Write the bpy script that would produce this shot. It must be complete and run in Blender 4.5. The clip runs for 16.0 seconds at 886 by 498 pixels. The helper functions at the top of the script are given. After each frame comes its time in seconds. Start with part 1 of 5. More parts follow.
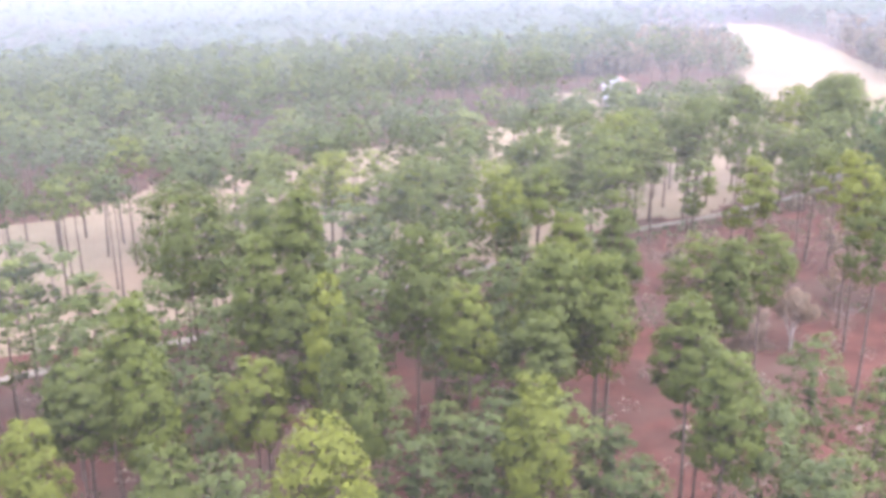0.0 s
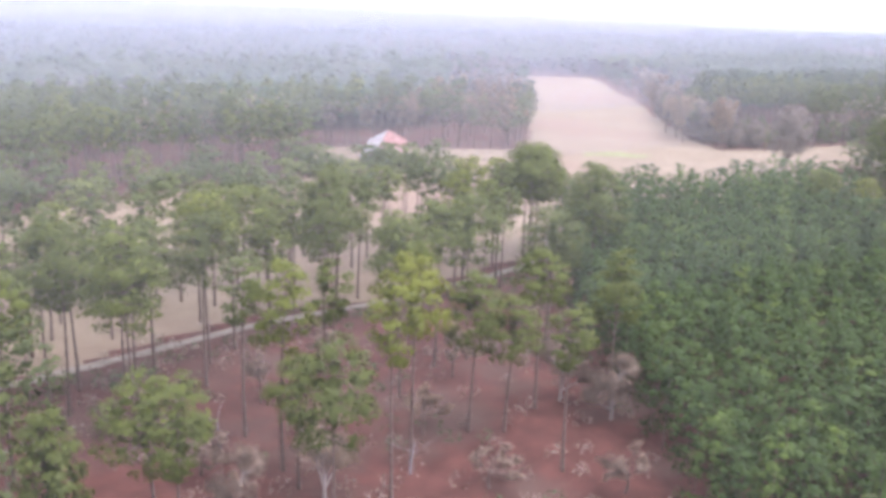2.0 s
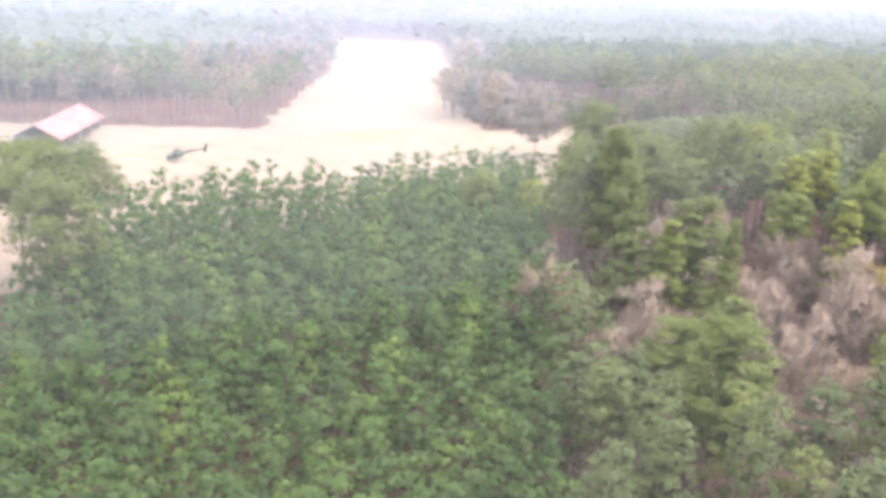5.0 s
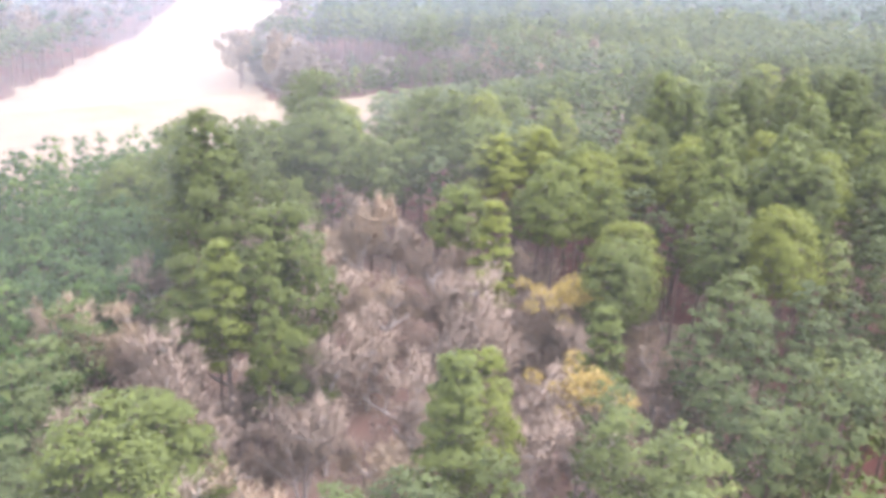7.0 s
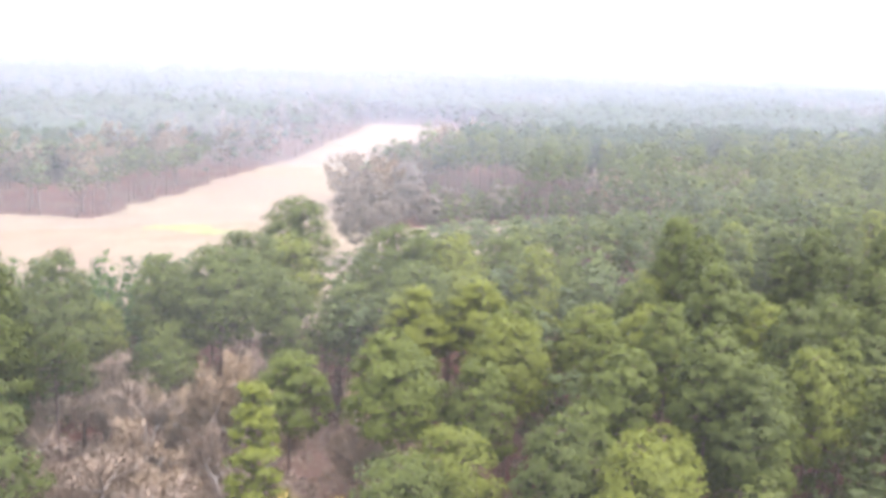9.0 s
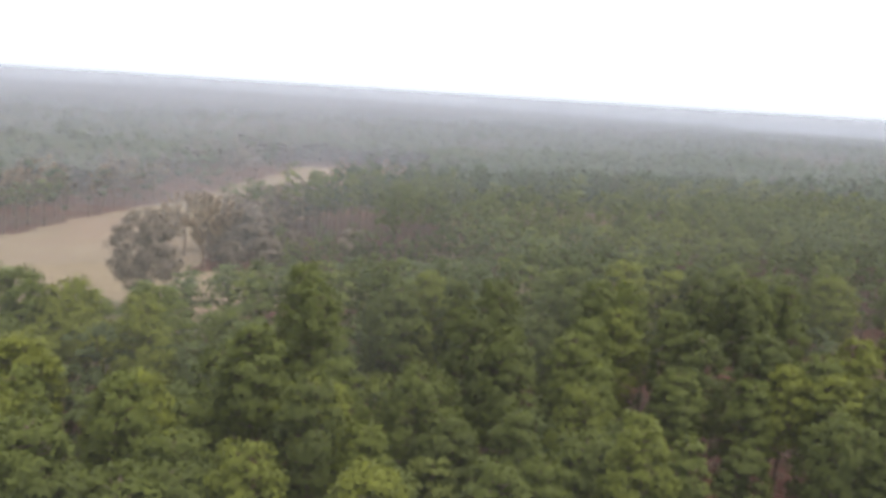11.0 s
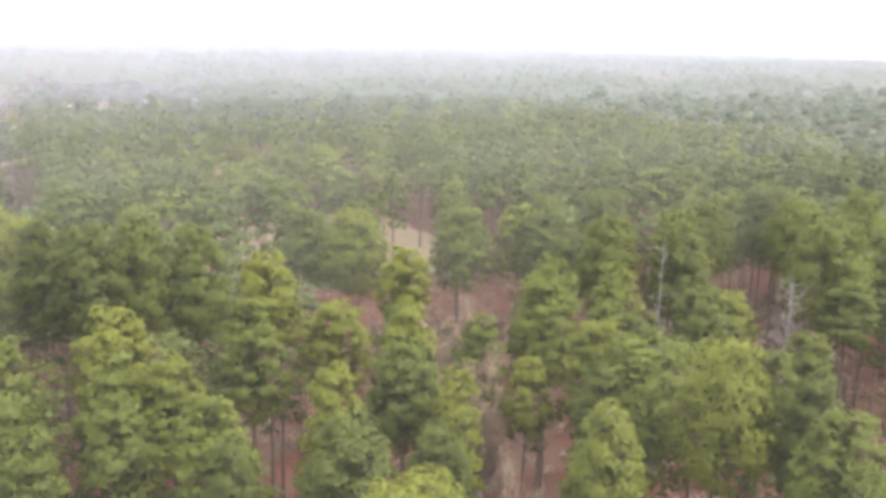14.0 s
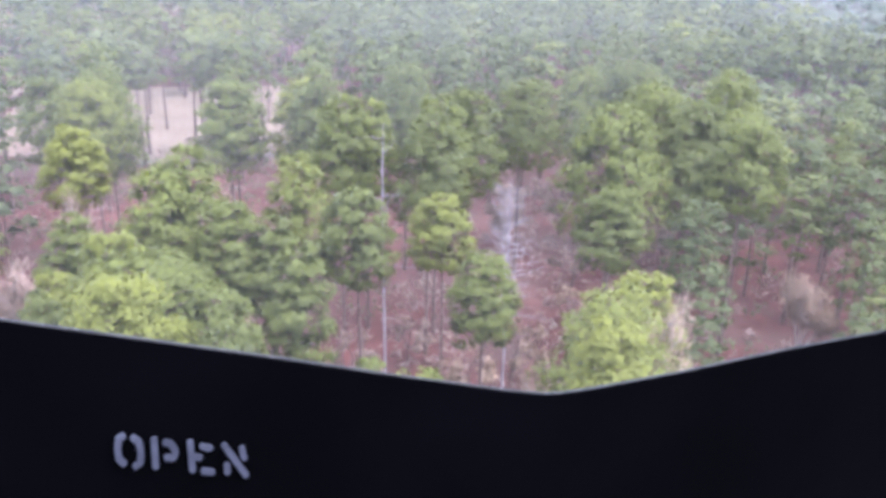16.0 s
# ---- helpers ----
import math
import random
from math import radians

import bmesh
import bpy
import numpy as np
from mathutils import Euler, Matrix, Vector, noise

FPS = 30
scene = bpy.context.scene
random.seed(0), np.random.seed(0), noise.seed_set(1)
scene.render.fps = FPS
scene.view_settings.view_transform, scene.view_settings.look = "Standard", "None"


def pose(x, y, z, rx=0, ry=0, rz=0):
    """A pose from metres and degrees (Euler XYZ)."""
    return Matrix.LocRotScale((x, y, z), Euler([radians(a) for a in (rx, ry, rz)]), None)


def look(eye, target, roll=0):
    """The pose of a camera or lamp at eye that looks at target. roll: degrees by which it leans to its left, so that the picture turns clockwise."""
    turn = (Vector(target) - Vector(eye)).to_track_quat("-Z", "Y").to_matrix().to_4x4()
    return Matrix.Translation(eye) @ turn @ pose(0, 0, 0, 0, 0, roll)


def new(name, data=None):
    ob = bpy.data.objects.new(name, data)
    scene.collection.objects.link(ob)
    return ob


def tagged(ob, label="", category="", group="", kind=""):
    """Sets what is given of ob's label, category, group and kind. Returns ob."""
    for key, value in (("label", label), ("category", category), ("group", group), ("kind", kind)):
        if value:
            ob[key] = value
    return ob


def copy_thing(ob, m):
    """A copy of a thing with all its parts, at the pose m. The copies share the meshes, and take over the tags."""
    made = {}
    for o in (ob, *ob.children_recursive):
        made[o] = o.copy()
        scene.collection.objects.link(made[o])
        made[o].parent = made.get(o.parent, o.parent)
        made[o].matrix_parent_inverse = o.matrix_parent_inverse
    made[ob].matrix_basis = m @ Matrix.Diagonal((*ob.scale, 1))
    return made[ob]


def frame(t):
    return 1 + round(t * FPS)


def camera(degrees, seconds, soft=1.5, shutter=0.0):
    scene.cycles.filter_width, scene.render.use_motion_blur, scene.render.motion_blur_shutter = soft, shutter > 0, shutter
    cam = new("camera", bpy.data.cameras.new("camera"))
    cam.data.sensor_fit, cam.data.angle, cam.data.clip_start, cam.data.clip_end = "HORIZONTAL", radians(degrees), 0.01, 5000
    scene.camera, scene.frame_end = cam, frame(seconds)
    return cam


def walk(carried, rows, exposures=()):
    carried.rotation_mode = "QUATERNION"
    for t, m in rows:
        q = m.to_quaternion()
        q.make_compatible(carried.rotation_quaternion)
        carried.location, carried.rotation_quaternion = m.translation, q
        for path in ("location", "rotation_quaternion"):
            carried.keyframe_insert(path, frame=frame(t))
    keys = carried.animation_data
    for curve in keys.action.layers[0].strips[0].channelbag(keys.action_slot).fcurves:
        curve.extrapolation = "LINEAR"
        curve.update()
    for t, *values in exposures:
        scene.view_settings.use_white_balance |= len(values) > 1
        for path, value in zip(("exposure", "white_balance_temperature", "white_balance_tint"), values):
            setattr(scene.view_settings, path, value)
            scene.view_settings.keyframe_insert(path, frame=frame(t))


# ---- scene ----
cam = camera(52.0, 16.0, soft=4.0)

# ---- camera path: seconds, place, yaw (to the left of +y), pitch, roll ----
PATH = [
    (0, 44.94, -3.58, 39.66, -23.51, -17.89, -0.49),
    (0.5, 55.42, -2.93, 39.93, -25.53, -16.29, -0.62),
    (1, 65.84, -2.28, 40.22, -28.87, -16.60, 1.61),
    (1.5, 76.14, -1.63, 40.53, -30.82, -16.32, 2.02),
    (2, 86.19, -0.97, 40.87, -30.81, -15.30, 1.96),
    (2.5, 96.03, -0.36, 41.30, -29.28, -16.07, 0.88),
    (3, 106.24, 0.17, 41.73, -28.88, -16.95, 1.79),
    (3.5, 117.22, 0.53, 41.94, -29.91, -18.57, 1.46),
    (4, 128.24, 0.81, 42.01, -32.31, -17.94, 0.67),
    (4.2, 132.65, 0.91, 42.03, -33.05, -17.64, 1.25),
    (6.3, 177.00, 0.73, 41.48, -39.04, -18.98, 3.51),
    (6.5, 181.19, 0.72, 41.43, -40.12, -19.21, 2.67),
    (7, 191.44, 0.71, 41.28, -40.35, -19.61, 3.29),
    (7.5, 201.40, 0.73, 41.11, -37.51, -17.94, 1.05),
    (8, 211.54, 0.83, 41.10, -32.73, -16.86, 0.19),
    (8.2, 215.55, 0.87, 41.06, -28.75, -14.44, -0.08),
    (10.3, 257.32, 0.78, 39.89, -22.54, -11.60, 3.54),
    (10.5, 261.28, 0.76, 39.79, -22.95, -10.89, 2.99),
    (11, 271.14, 0.69, 39.56, -23.54, -9.68, 3.60),
    (11.5, 280.85, 0.60, 39.17, -23.49, -10.63, 3.56),
    (12, 290.33, 0.53, 38.79, -24.00, -14.41, 3.07),
    (12.5, 299.65, 0.48, 38.58, -26.12, -17.24, 2.03),
    (13, 309.16, 0.51, 38.27, -27.08, -18.41, 0.44),
    (13.5, 318.75, 0.56, 37.89, -28.89, -14.23, 1.41),
    (14, 328.01, 0.61, 37.66, -28.16, -13.56, 1.40),
    (14.5, 336.54, 0.50, 37.33, -27.14, -16.59, 2.31),
    (15, 345.02, 0.38, 36.89, -24.65, -21.01, 2.25),
    (15.5, 353.52, 0.26, 36.32, -22.15, -21.64, 3.34),
    (16, 361.95, 0.21, 35.83, -22.50, -21.46, 1.89),
]


def eye_pose(x, y, z, yaw, pitch, roll):
    """A camera pose from a heading, a pitch upwards and a lean to the left, in degrees."""
    a, b = radians(yaw), radians(pitch)
    ahead = Vector((-math.sin(a) * math.cos(b), math.cos(a) * math.cos(b), math.sin(b)))
    eye = Vector((x, y, z))
    return look(eye, eye + ahead, roll)


walk(cam, [(t, eye_pose(*p)) for t, *p in PATH],
     exposures=[(0.0, 0.97, 5550, 22), (1.0, 0.83, 5450, 25), (2.0, 0.43, 5600, 24), (2.5, 0.18, 5650, 21), (3.0, 0.25, 5650, 19), (3.5, 0.5, 5700, 17), (4.0, 0.78, 5800, 16), (6.5, 1.08, 5600, 18), (7.0, 1.06, 5550, 20), (8.2, 1.15, 5600, 20),
                (10.4, -0.28, 6200, 9), (11.5, -0.48, 6350, 9), (12.0, -0.52, 6400, 10), (12.5, 0.02, 6550, 12), (13.2, 0.7, 6150, 11), (13.6, 0.85, 6350, 11), (14.1, 0.58, 6400, 11), (14.5, 0.48, 6350, 13), (15.0, 0.75, 5350, 17), (15.5, 1.04, 5150, 27), (16.0, 1.22, 5150, 29)])

# ---- overcast daylight ----
world = bpy.data.worlds.new("overcast_sky")
scene.world = world
world.use_nodes = True
wn, wl = world.node_tree.nodes, world.node_tree.links
sky = wn.new("ShaderNodeTexSky")
sky.sky_type = "NISHITA"
sky.sun_disc = False
sky.sun_elevation, sky.sun_rotation = radians(66), radians(150)
sky.air_density, sky.dust_density, sky.ozone_density = 1.0, 1.5, 1.0
cloud = wn.new("ShaderNodeMix")
cloud.data_type = "RGBA"
cloud.inputs["Factor"].default_value = 0.8
cloud.inputs["B"].default_value = (9.2, 9.4, 9.7, 1)
wl.new(sky.outputs[0], cloud.inputs["A"])
wl.new(cloud.outputs["Result"], wn["Background"].inputs["Color"])
wn["Background"].inputs["Strength"].default_value = 0.22

sun_data = bpy.data.lights.new("sun", "SUN")
sun_data.energy, sun_data.angle, sun_data.color = 4.2, radians(50), (1.0, 0.96, 0.88)
sun = new("sun", sun_data)
sun.matrix_world = look((0, 0, 80), (-0.28 * 80, 0.34 * 80, 0))


# ---- materials ----
def material(name):
    m = bpy.data.materials.new(name)
    m.use_nodes = True
    n = m.node_tree.nodes
    return m, n, m.node_tree.links, n["Principled BSDF"]


def ramp(n, l, source, stops):
    r = n.new("ShaderNodeValToRGB")
    while len(r.color_ramp.elements) < len(stops):
        r.color_ramp.elements.new(0.5)
    for e, (p, c) in zip(r.color_ramp.elements, stops):
        e.position, e.color = p, (*c, 1)
    l.new(source, r.inputs[0])
    return r.outputs[0]


def noise_of(n, l, scale, detail=4.0, rough=0.55):
    """Noise over the place itself, in repeats per metre."""
    g = n.new("ShaderNodeNewGeometry")
    t = n.new("ShaderNodeTexNoise")
    t.inputs["Scale"].default_value, t.inputs["Detail"].default_value, t.inputs["Roughness"].default_value = scale, detail, rough
    l.new(g.outputs["Position"], t.inputs["Vector"])
    return t.outputs["Fac"]


def mixed(n, l, fac, a, b, kind="MIX"):
    m = n.new("ShaderNodeMix")
    m.data_type, m.blend_type = "RGBA", kind
    for socket, v in ((m.inputs["Factor"], fac), (m.inputs["A"], a), (m.inputs["B"], b)):
        if isinstance(v, bpy.types.NodeSocket):
            l.new(v, socket)
        else:
            socket.default_value = v if isinstance(v, float) else (*v, 1)
    return m.outputs["Result"]


def bumped(n, l, bsdf, height, strength, distance):
    b = n.new("ShaderNodeBump")
    b.inputs["Strength"].default_value, b.inputs["Distance"].default_value = strength, distance
    l.new(height, b.inputs["Height"])
    l.new(b.outputs[0], bsdf.inputs["Normal"])


def foliage(name, dark, light, tip, by_object, see_through=0.25, patch=0.13):
    """Needles or leaves: a tint for each tree, another for each spray, and a little light through them."""
    m, n, l, p = material(name)
    p.inputs["Roughness"].default_value = 0.6
    p.inputs["Specular IOR Level"].default_value = 0.25
    g = n.new("ShaderNodeNewGeometry")
    if by_object:
        tree = n.new("ShaderNodeObjectInfo").outputs["Random"]
    elif not patch:
        own = n.new("ShaderNodeAttribute")
        own.attribute_name = "tint"
        tree = own.outputs["Fac"]
    else:
        tree = ramp(n, l, noise_of(n, l, patch, 1.0), [(0.35, (0, 0, 0)), (0.65, (1, 1, 1))])
    body = ramp(n, l, tree, [(0.0, dark), (0.7, light), (1.0, tip)])
    spray = ramp(n, l, g.outputs["Random Per Island"], [(0.0, (0.84, 0.84, 0.84)), (0.7, (1.0, 1.0, 1.0)), (1.0, (1.2, 1.18, 1.05))])
    col = mixed(n, l, 1.0, body, spray, "MULTIPLY")
    l.new(col, p.inputs["Base Color"])
    t = n.new("ShaderNodeBsdfTranslucent")
    l.new(col, t.inputs["Color"])
    s = n.new("ShaderNodeMixShader")
    s.inputs[0].default_value = see_through
    l.new(p.outputs[0], s.inputs[1])
    l.new(t.outputs[0], s.inputs[2])
    l.new(s.outputs[0], n["Material Output"].inputs["Surface"])
    return m


def rough_solid(name, a, b, scale, rough=0.9, bump=0.3, distance=0.05, second=None):
    m, n, l, p = material(name)
    f = noise_of(n, l, scale, 5.0)
    col = ramp(n, l, f, [(0.3, a), (0.7, b)])
    if second:
        col = mixed(n, l, ramp(n, l, noise_of(n, l, second[0], 3.0), [(0.45, (0, 0, 0)), (0.65, (1, 1, 1))]), col, second[1])
    l.new(col, p.inputs["Base Color"])
    p.inputs["Roughness"].default_value = rough
    p.inputs["Specular IOR Level"].default_value = 0.2
    bumped(n, l, p, f, bump, distance)
    return m


NEEDLES = foliage("pine_needles", (0.092, 0.104, 0.022), (0.124, 0.140, 0.024), (0.178, 0.186, 0.024), True, 0.36)
NEEDLES_MASS = foliage("pine_needles_woods", (0.082, 0.096, 0.030), (0.112, 0.128, 0.033), (0.146, 0.158, 0.034), False, 0.36, patch=0)
NEEDLES_YOUNG = foliage("young_pine_needles", (0.036, 0.060, 0.008), (0.052, 0.082, 0.010), (0.086, 0.118, 0.014), False, patch=0)
NEEDLES_FAR = foliage("far_woods_needles", (0.044, 0.064, 0.031), (0.060, 0.081, 0.036), (0.088, 0.086, 0.054), False, patch=0)
BARE_WOODS = foliage("bare_woods_twigs", (0.105, 0.088, 0.082), (0.135, 0.112, 0.102), (0.160, 0.136, 0.118), False, 0.15, patch=0)
YELLOW_LEAVES = foliage("yellow_leaves", (0.36, 0.25, 0.07), (0.41, 0.30, 0.085), (0.40, 0.33, 0.11), True)
TWIGS = foliage("bare_twigs", (0.36, 0.258, 0.188), (0.41, 0.298, 0.218), (0.45, 0.318, 0.198), True, 0.2)
TWIGS_MASS = foliage("brush_twigs", (0.22, 0.155, 0.12), (0.28, 0.205, 0.16), (0.30, 0.23, 0.17), False, 0.1)
SHRUB = foliage("shrub_leaves", (0.08, 0.11, 0.05), (0.11, 0.14, 0.06), (0.15, 0.17, 0.08), False)
BARK = rough_solid("pine_bark", (0.10, 0.065, 0.05), (0.20, 0.14, 0.11), 3.0, distance=0.03)
PALE_BARK = rough_solid("bare_bark", (0.30, 0.245, 0.205), (0.42, 0.355, 0.31), 2.0, distance=0.02)
DEAD_WOOD = rough_solid("weathered_dead_wood", (0.24, 0.205, 0.20), (0.36, 0.315, 0.31), 2.5, distance=0.02)
STRAW = rough_solid("pine_straw_ground", (0.058, 0.021, 0.0145), (0.112, 0.043, 0.031), 0.35, 0.95, 0.6, 0.15, second=(0.09, (0.092, 0.052, 0.038)))
FIELD = rough_solid("dry_winter_grass", (0.178, 0.130, 0.082), (0.232, 0.172, 0.112), 0.12, 0.95, 0.4, 0.08, second=(0.02, (0.205, 0.138, 0.094)))
FIELD_GREEN = rough_solid("green_winter_grass", (0.175, 0.18, 0.07), (0.215, 0.205, 0.10), 0.25, 0.95, 0.4, 0.06)
CANOPY = rough_solid("far_canopy", (0.026, 0.038, 0.018), (0.050, 0.062, 0.028), 0.12, 0.95, 1.0, 3.0, second=(0.006, (0.060, 0.056, 0.038)))
TRACK = rough_solid("sandy_track", (0.175, 0.142, 0.106), (0.25, 0.20, 0.155), 0.8, 0.95, 0.4, 0.04)


# ---- helpers for meshes ----
def mesh_from(name, verts, faces_of_three, mat, normals=None):
    """A mesh object's data from arrays of vertices and triangles."""
    me = bpy.data.meshes.new(name)
    v, f = np.asarray(verts, np.float32).reshape(-1, 3), np.asarray(faces_of_three, np.int32).reshape(-1, 3)
    me.vertices.add(len(v))
    me.vertices.foreach_set("co", v.ravel())
    me.loops.add(f.size)
    me.loops.foreach_set("vertex_index", f.ravel())
    me.polygons.add(len(f))
    me.polygons.foreach_set("loop_start", np.arange(0, f.size, 3, dtype=np.int32))
    me.update(calc_edges=True)
    me.materials.append(mat)
    if normals is not None:
        soft = me.attributes.new("custom_normal", "FLOAT_VECTOR", "POINT")
        soft.data.foreach_set("vector", np.asarray(normals, np.float32).ravel())
    return me


def part(name, bm, mat, parent, label=""):
    me = bpy.data.meshes.new(name)
    bm.to_mesh(me)
    bm.free()
    me.materials.append(mat)
    ob = new(name, me)
    ob.parent = parent
    return tagged(ob, label)


def part_of(name, me, parent, label=""):
    ob = new(name, me)
    ob.parent = parent
    return tagged(ob, label)


def inside(x, y, poly):
    """Which of the points lie in a polygon."""
    x, y = np.asarray(x, float), np.asarray(y, float)
    hit = np.zeros(x.shape, bool)
    for (ax, ay), (bx, by) in zip(poly, poly[1:] + poly[:1]):
        cross = (ay > y) != (by > y)
        hit ^= cross & (x < (bx - ax) * (y - ay) / (by - ay + 1e-9) + ax)
    return hit


def height(x, y):
    """The lie of the land: nearly flat, with low ridges far away."""
    x, y = np.asarray(x, float), np.asarray(y, float)
    z = 0.25 * np.sin(x * 0.061 + 1.0) * np.cos(y * 0.053) + 0.15 * np.sin(x * 0.13 + y * 0.11)
    far = np.clip((np.hypot(x - 230, y) - 500) / 900, 0, 1.6)
    return z + far * (2.5 + 4 * np.sin(x * 0.0021 + 0.6) + 4 * np.sin(y * 0.0034 + x * 0.0011))


# ---- ground, field, track ----
STEP = 7.0
near_x, near_y = np.arange(-120, 640 + 1, STEP), np.arange(-60, 480 + 1, STEP)
grow = np.cumsum(7.0 * 1.16 ** np.arange(1, 31))
xs = np.r_[near_x[0] - grow[::-1], near_x, near_x[-1] + grow]
ys = np.r_[near_y[0] - grow[::-1], near_y, near_y[-1] + grow]


def lattice(name, gx, gy, mat, keep=None, lift=0.0):
    x, y = np.meshgrid(gx, gy)
    z = height(x, y) + lift
    w, n = len(gx), len(gx) * len(gy)
    i = np.arange(n).reshape(len(gy), w)[:-1, :-1].ravel()
    if keep is not None:
        cx, cy = x.ravel()[i] + STEP / 2, y.ravel()[i] + STEP / 2
        i = i[keep(cx, cy)]
    tris = np.concatenate([np.c_[i, i + 1, i + w + 1], np.c_[i, i + w + 1, i + w]])
    used, back = np.unique(tris, return_inverse=True)
    v = np.c_[x.ravel(), y.ravel(), z.ravel()][used]
    return new(name, mesh_from(name, v, back.reshape(-1, 3), mat))


ground = tagged(lattice("ground", xs, ys, STRAW), "reddish brown pine straw and bare earth woodland floor", "ground", kind="structure")

FIELD_EDGE = [(-80, 70), (40, 95), (73, 97), (99, 102), (125, 108), (150, 111), (175, 117), (200, 122), (238, 124), (262, 120), (284, 130), (303, 154), (345, 163), (355, 180),
              (325, 188), (298, 190), (304, 211), (322, 240), (344, 271), (368, 308), (388, 342), (435, 421), (389, 445), (312, 310), (240, 211), (215, 221), (184, 237), (174, 209), (168, 196), (156, 188), (133, 192), (107, 182),
              (92, 175), (62, 166), (46, 150), (-80, 118)]


def ragged(poly, x, y, amount, seed):
    """A polygon test with an uneven edge."""
    dx = amount * np.sin(x * 0.31 + seed) * np.cos(y * 0.27 + 2 * seed)
    dy = amount * np.sin(y * 0.35 + 3 * seed) * np.cos(x * 0.23 - seed)
    return inside(x + dx, y + dy, poly)


CLEARING = [(348, 136), (366, 129), (386, 125.5), (402, 127), (408, 142), (402, 172), (362, 178), (350, 160)]
STEP = 1.5
fx, fy = np.arange(-84, 440 + 0.5, STEP), np.arange(60, 456 + 0.5, STEP)
field = tagged(lattice("field", fx, fy, FIELD, lambda x, y: ragged(FIELD_EDGE, x, y, 1.5, 0.4), 0.06),
               "pale tan dry winter grass field", "field", kind="structure")
STEP = 1.0
clearing = tagged(lattice("field_clearing", np.arange(336, 420, 1.0), np.arange(120, 190, 1.0), FIELD,
                          lambda x, y: ragged(CLEARING, x, y, 2.0, 1.3), 0.06),
                  "small clearing of pale dry grass among pines", "field", kind="structure")
tagged(lattice("field_green", np.arange(230, 284, 1.0), np.arange(176, 216, 1.0), FIELD_GREEN,
                             lambda x, y: ragged([(248, 198), (256, 192), (264, 188), (268, 192), (266, 197), (254, 204)], x, y, 3.0, 2.1), 0.10),
                     "strip of fresh green grass in the dry field", "field", kind="structure")


LITTER = rough_solid("oak_leaf_litter", (0.105, 0.066, 0.045), (0.165, 0.108, 0.076), 0.6, 0.95, 0.6, 0.08, second=(0.12, (0.14, 0.075, 0.055)))
litter = tagged(lattice("ground_litter", np.arange(186, 284, 1.5), np.arange(24, 108, 1.5), LITTER,
                        lambda x, y: ragged([(192, 42), (216, 27), (260, 34), (276, 48), (266, 84), (240, 100), (210, 76)], x, y, 4.0, 0.9), 0.05),
                "tan leaf litter under leafless trees", "ground", kind="structure")


def ribbon(name, points, width, mat, lift, seed):
    """A track along a smooth line, with uneven edges."""
    rng = np.random.default_rng(seed)
    pts = np.array(points, float)
    s = np.r_[0, np.cumsum(np.hypot(*np.diff(pts, axis=0).T))]
    u = np.linspace(0, s[-1], int(s[-1] / 1.2))
    x, y = np.interp(u, s, pts[:, 0]), np.interp(u, s, pts[:, 1])
    for _ in range(12):
        x[1:-1], y[1:-1] = (x[:-2] + x[1:-1] * 2 + x[2:]) / 4, (y[:-2] + y[1:-1] * 2 + y[2:]) / 4
    nx, ny = -np.gradient(y), np.gradient(x)
    k = np.hypot(nx, ny)
    nx, ny = nx / k, ny / k
    a, b = width / 2 * (1 + rng.normal(0, 0.12, len(u))), width / 2 * (1 + rng.normal(0, 0.12, len(u)))
    v = np.concatenate([np.c_[x + nx * a, y + ny * a], np.c_[x - nx * b, y - ny * b]])
    v = np.c_[v, height(v[:, 0], v[:, 1]) + lift]
    m = len(u)
    i = np.arange(m - 1)
    return new(name, mesh_from(name, v, np.concatenate([np.c_[i + m, i + m + 1, i + 1], np.c_[i + m, i + 1, i]]), mat))


track = tagged(ribbon("road", [(-50, 75), (30, 87), (56, 91.5), (73, 95), (99, 99.5), (110, 101.5), (125, 104.8), (139, 106.5), (158, 109.5), (172, 114), (182, 122), (188, 132)], 1.7, TRACK, 0.16, 3),
               "pale sandy dirt track beside dry grass", "track", kind="structure")
tagged(ribbon("road_far", [(383, 126), (388, 125), (395, 125.6), (404, 128), (414, 132)], 2.4, TRACK, 0.16, 5),
                   "pale sandy dirt track through pines", "track", kind="structure")


# ---- trees: shapes as arrays ----
def sprays(rng, lumps, size_of_lump, count, size, loose=0.55, wide=0.30):
    """Clumps of needle sprays: flakes laid round each lump's upper side, some of them sticking out."""
    c = np.repeat(lumps, count, 0)
    u = rng.normal(size=c.shape)
    u[:, 2] = u[:, 2] * 0.8 + 0.35
    u /= np.linalg.norm(u, axis=1, keepdims=True)
    big = np.repeat(size_of_lump, count)[:, None]
    at = c + u * big * [1.0, 1.0, 0.72] * rng.uniform(0.72, 1.08, (len(c), 1))
    n = u + rng.normal(0, loose, c.shape)
    n /= np.linalg.norm(n, axis=1, keepdims=True)
    a = np.cross(n, rng.normal(size=c.shape))
    a /= np.linalg.norm(a, axis=1, keepdims=True) + 1e-9
    s = np.cross(n, a)
    ln = size * rng.uniform(0.6, 1.3, (len(c), 1))
    v = np.stack([at - a * ln, at + a * ln * 0.7 + s * ln * wide, at + a * ln * 0.7 - s * ln * wide], 1).reshape(-1, 3)
    return v, np.arange(len(v)).reshape(-1, 3)


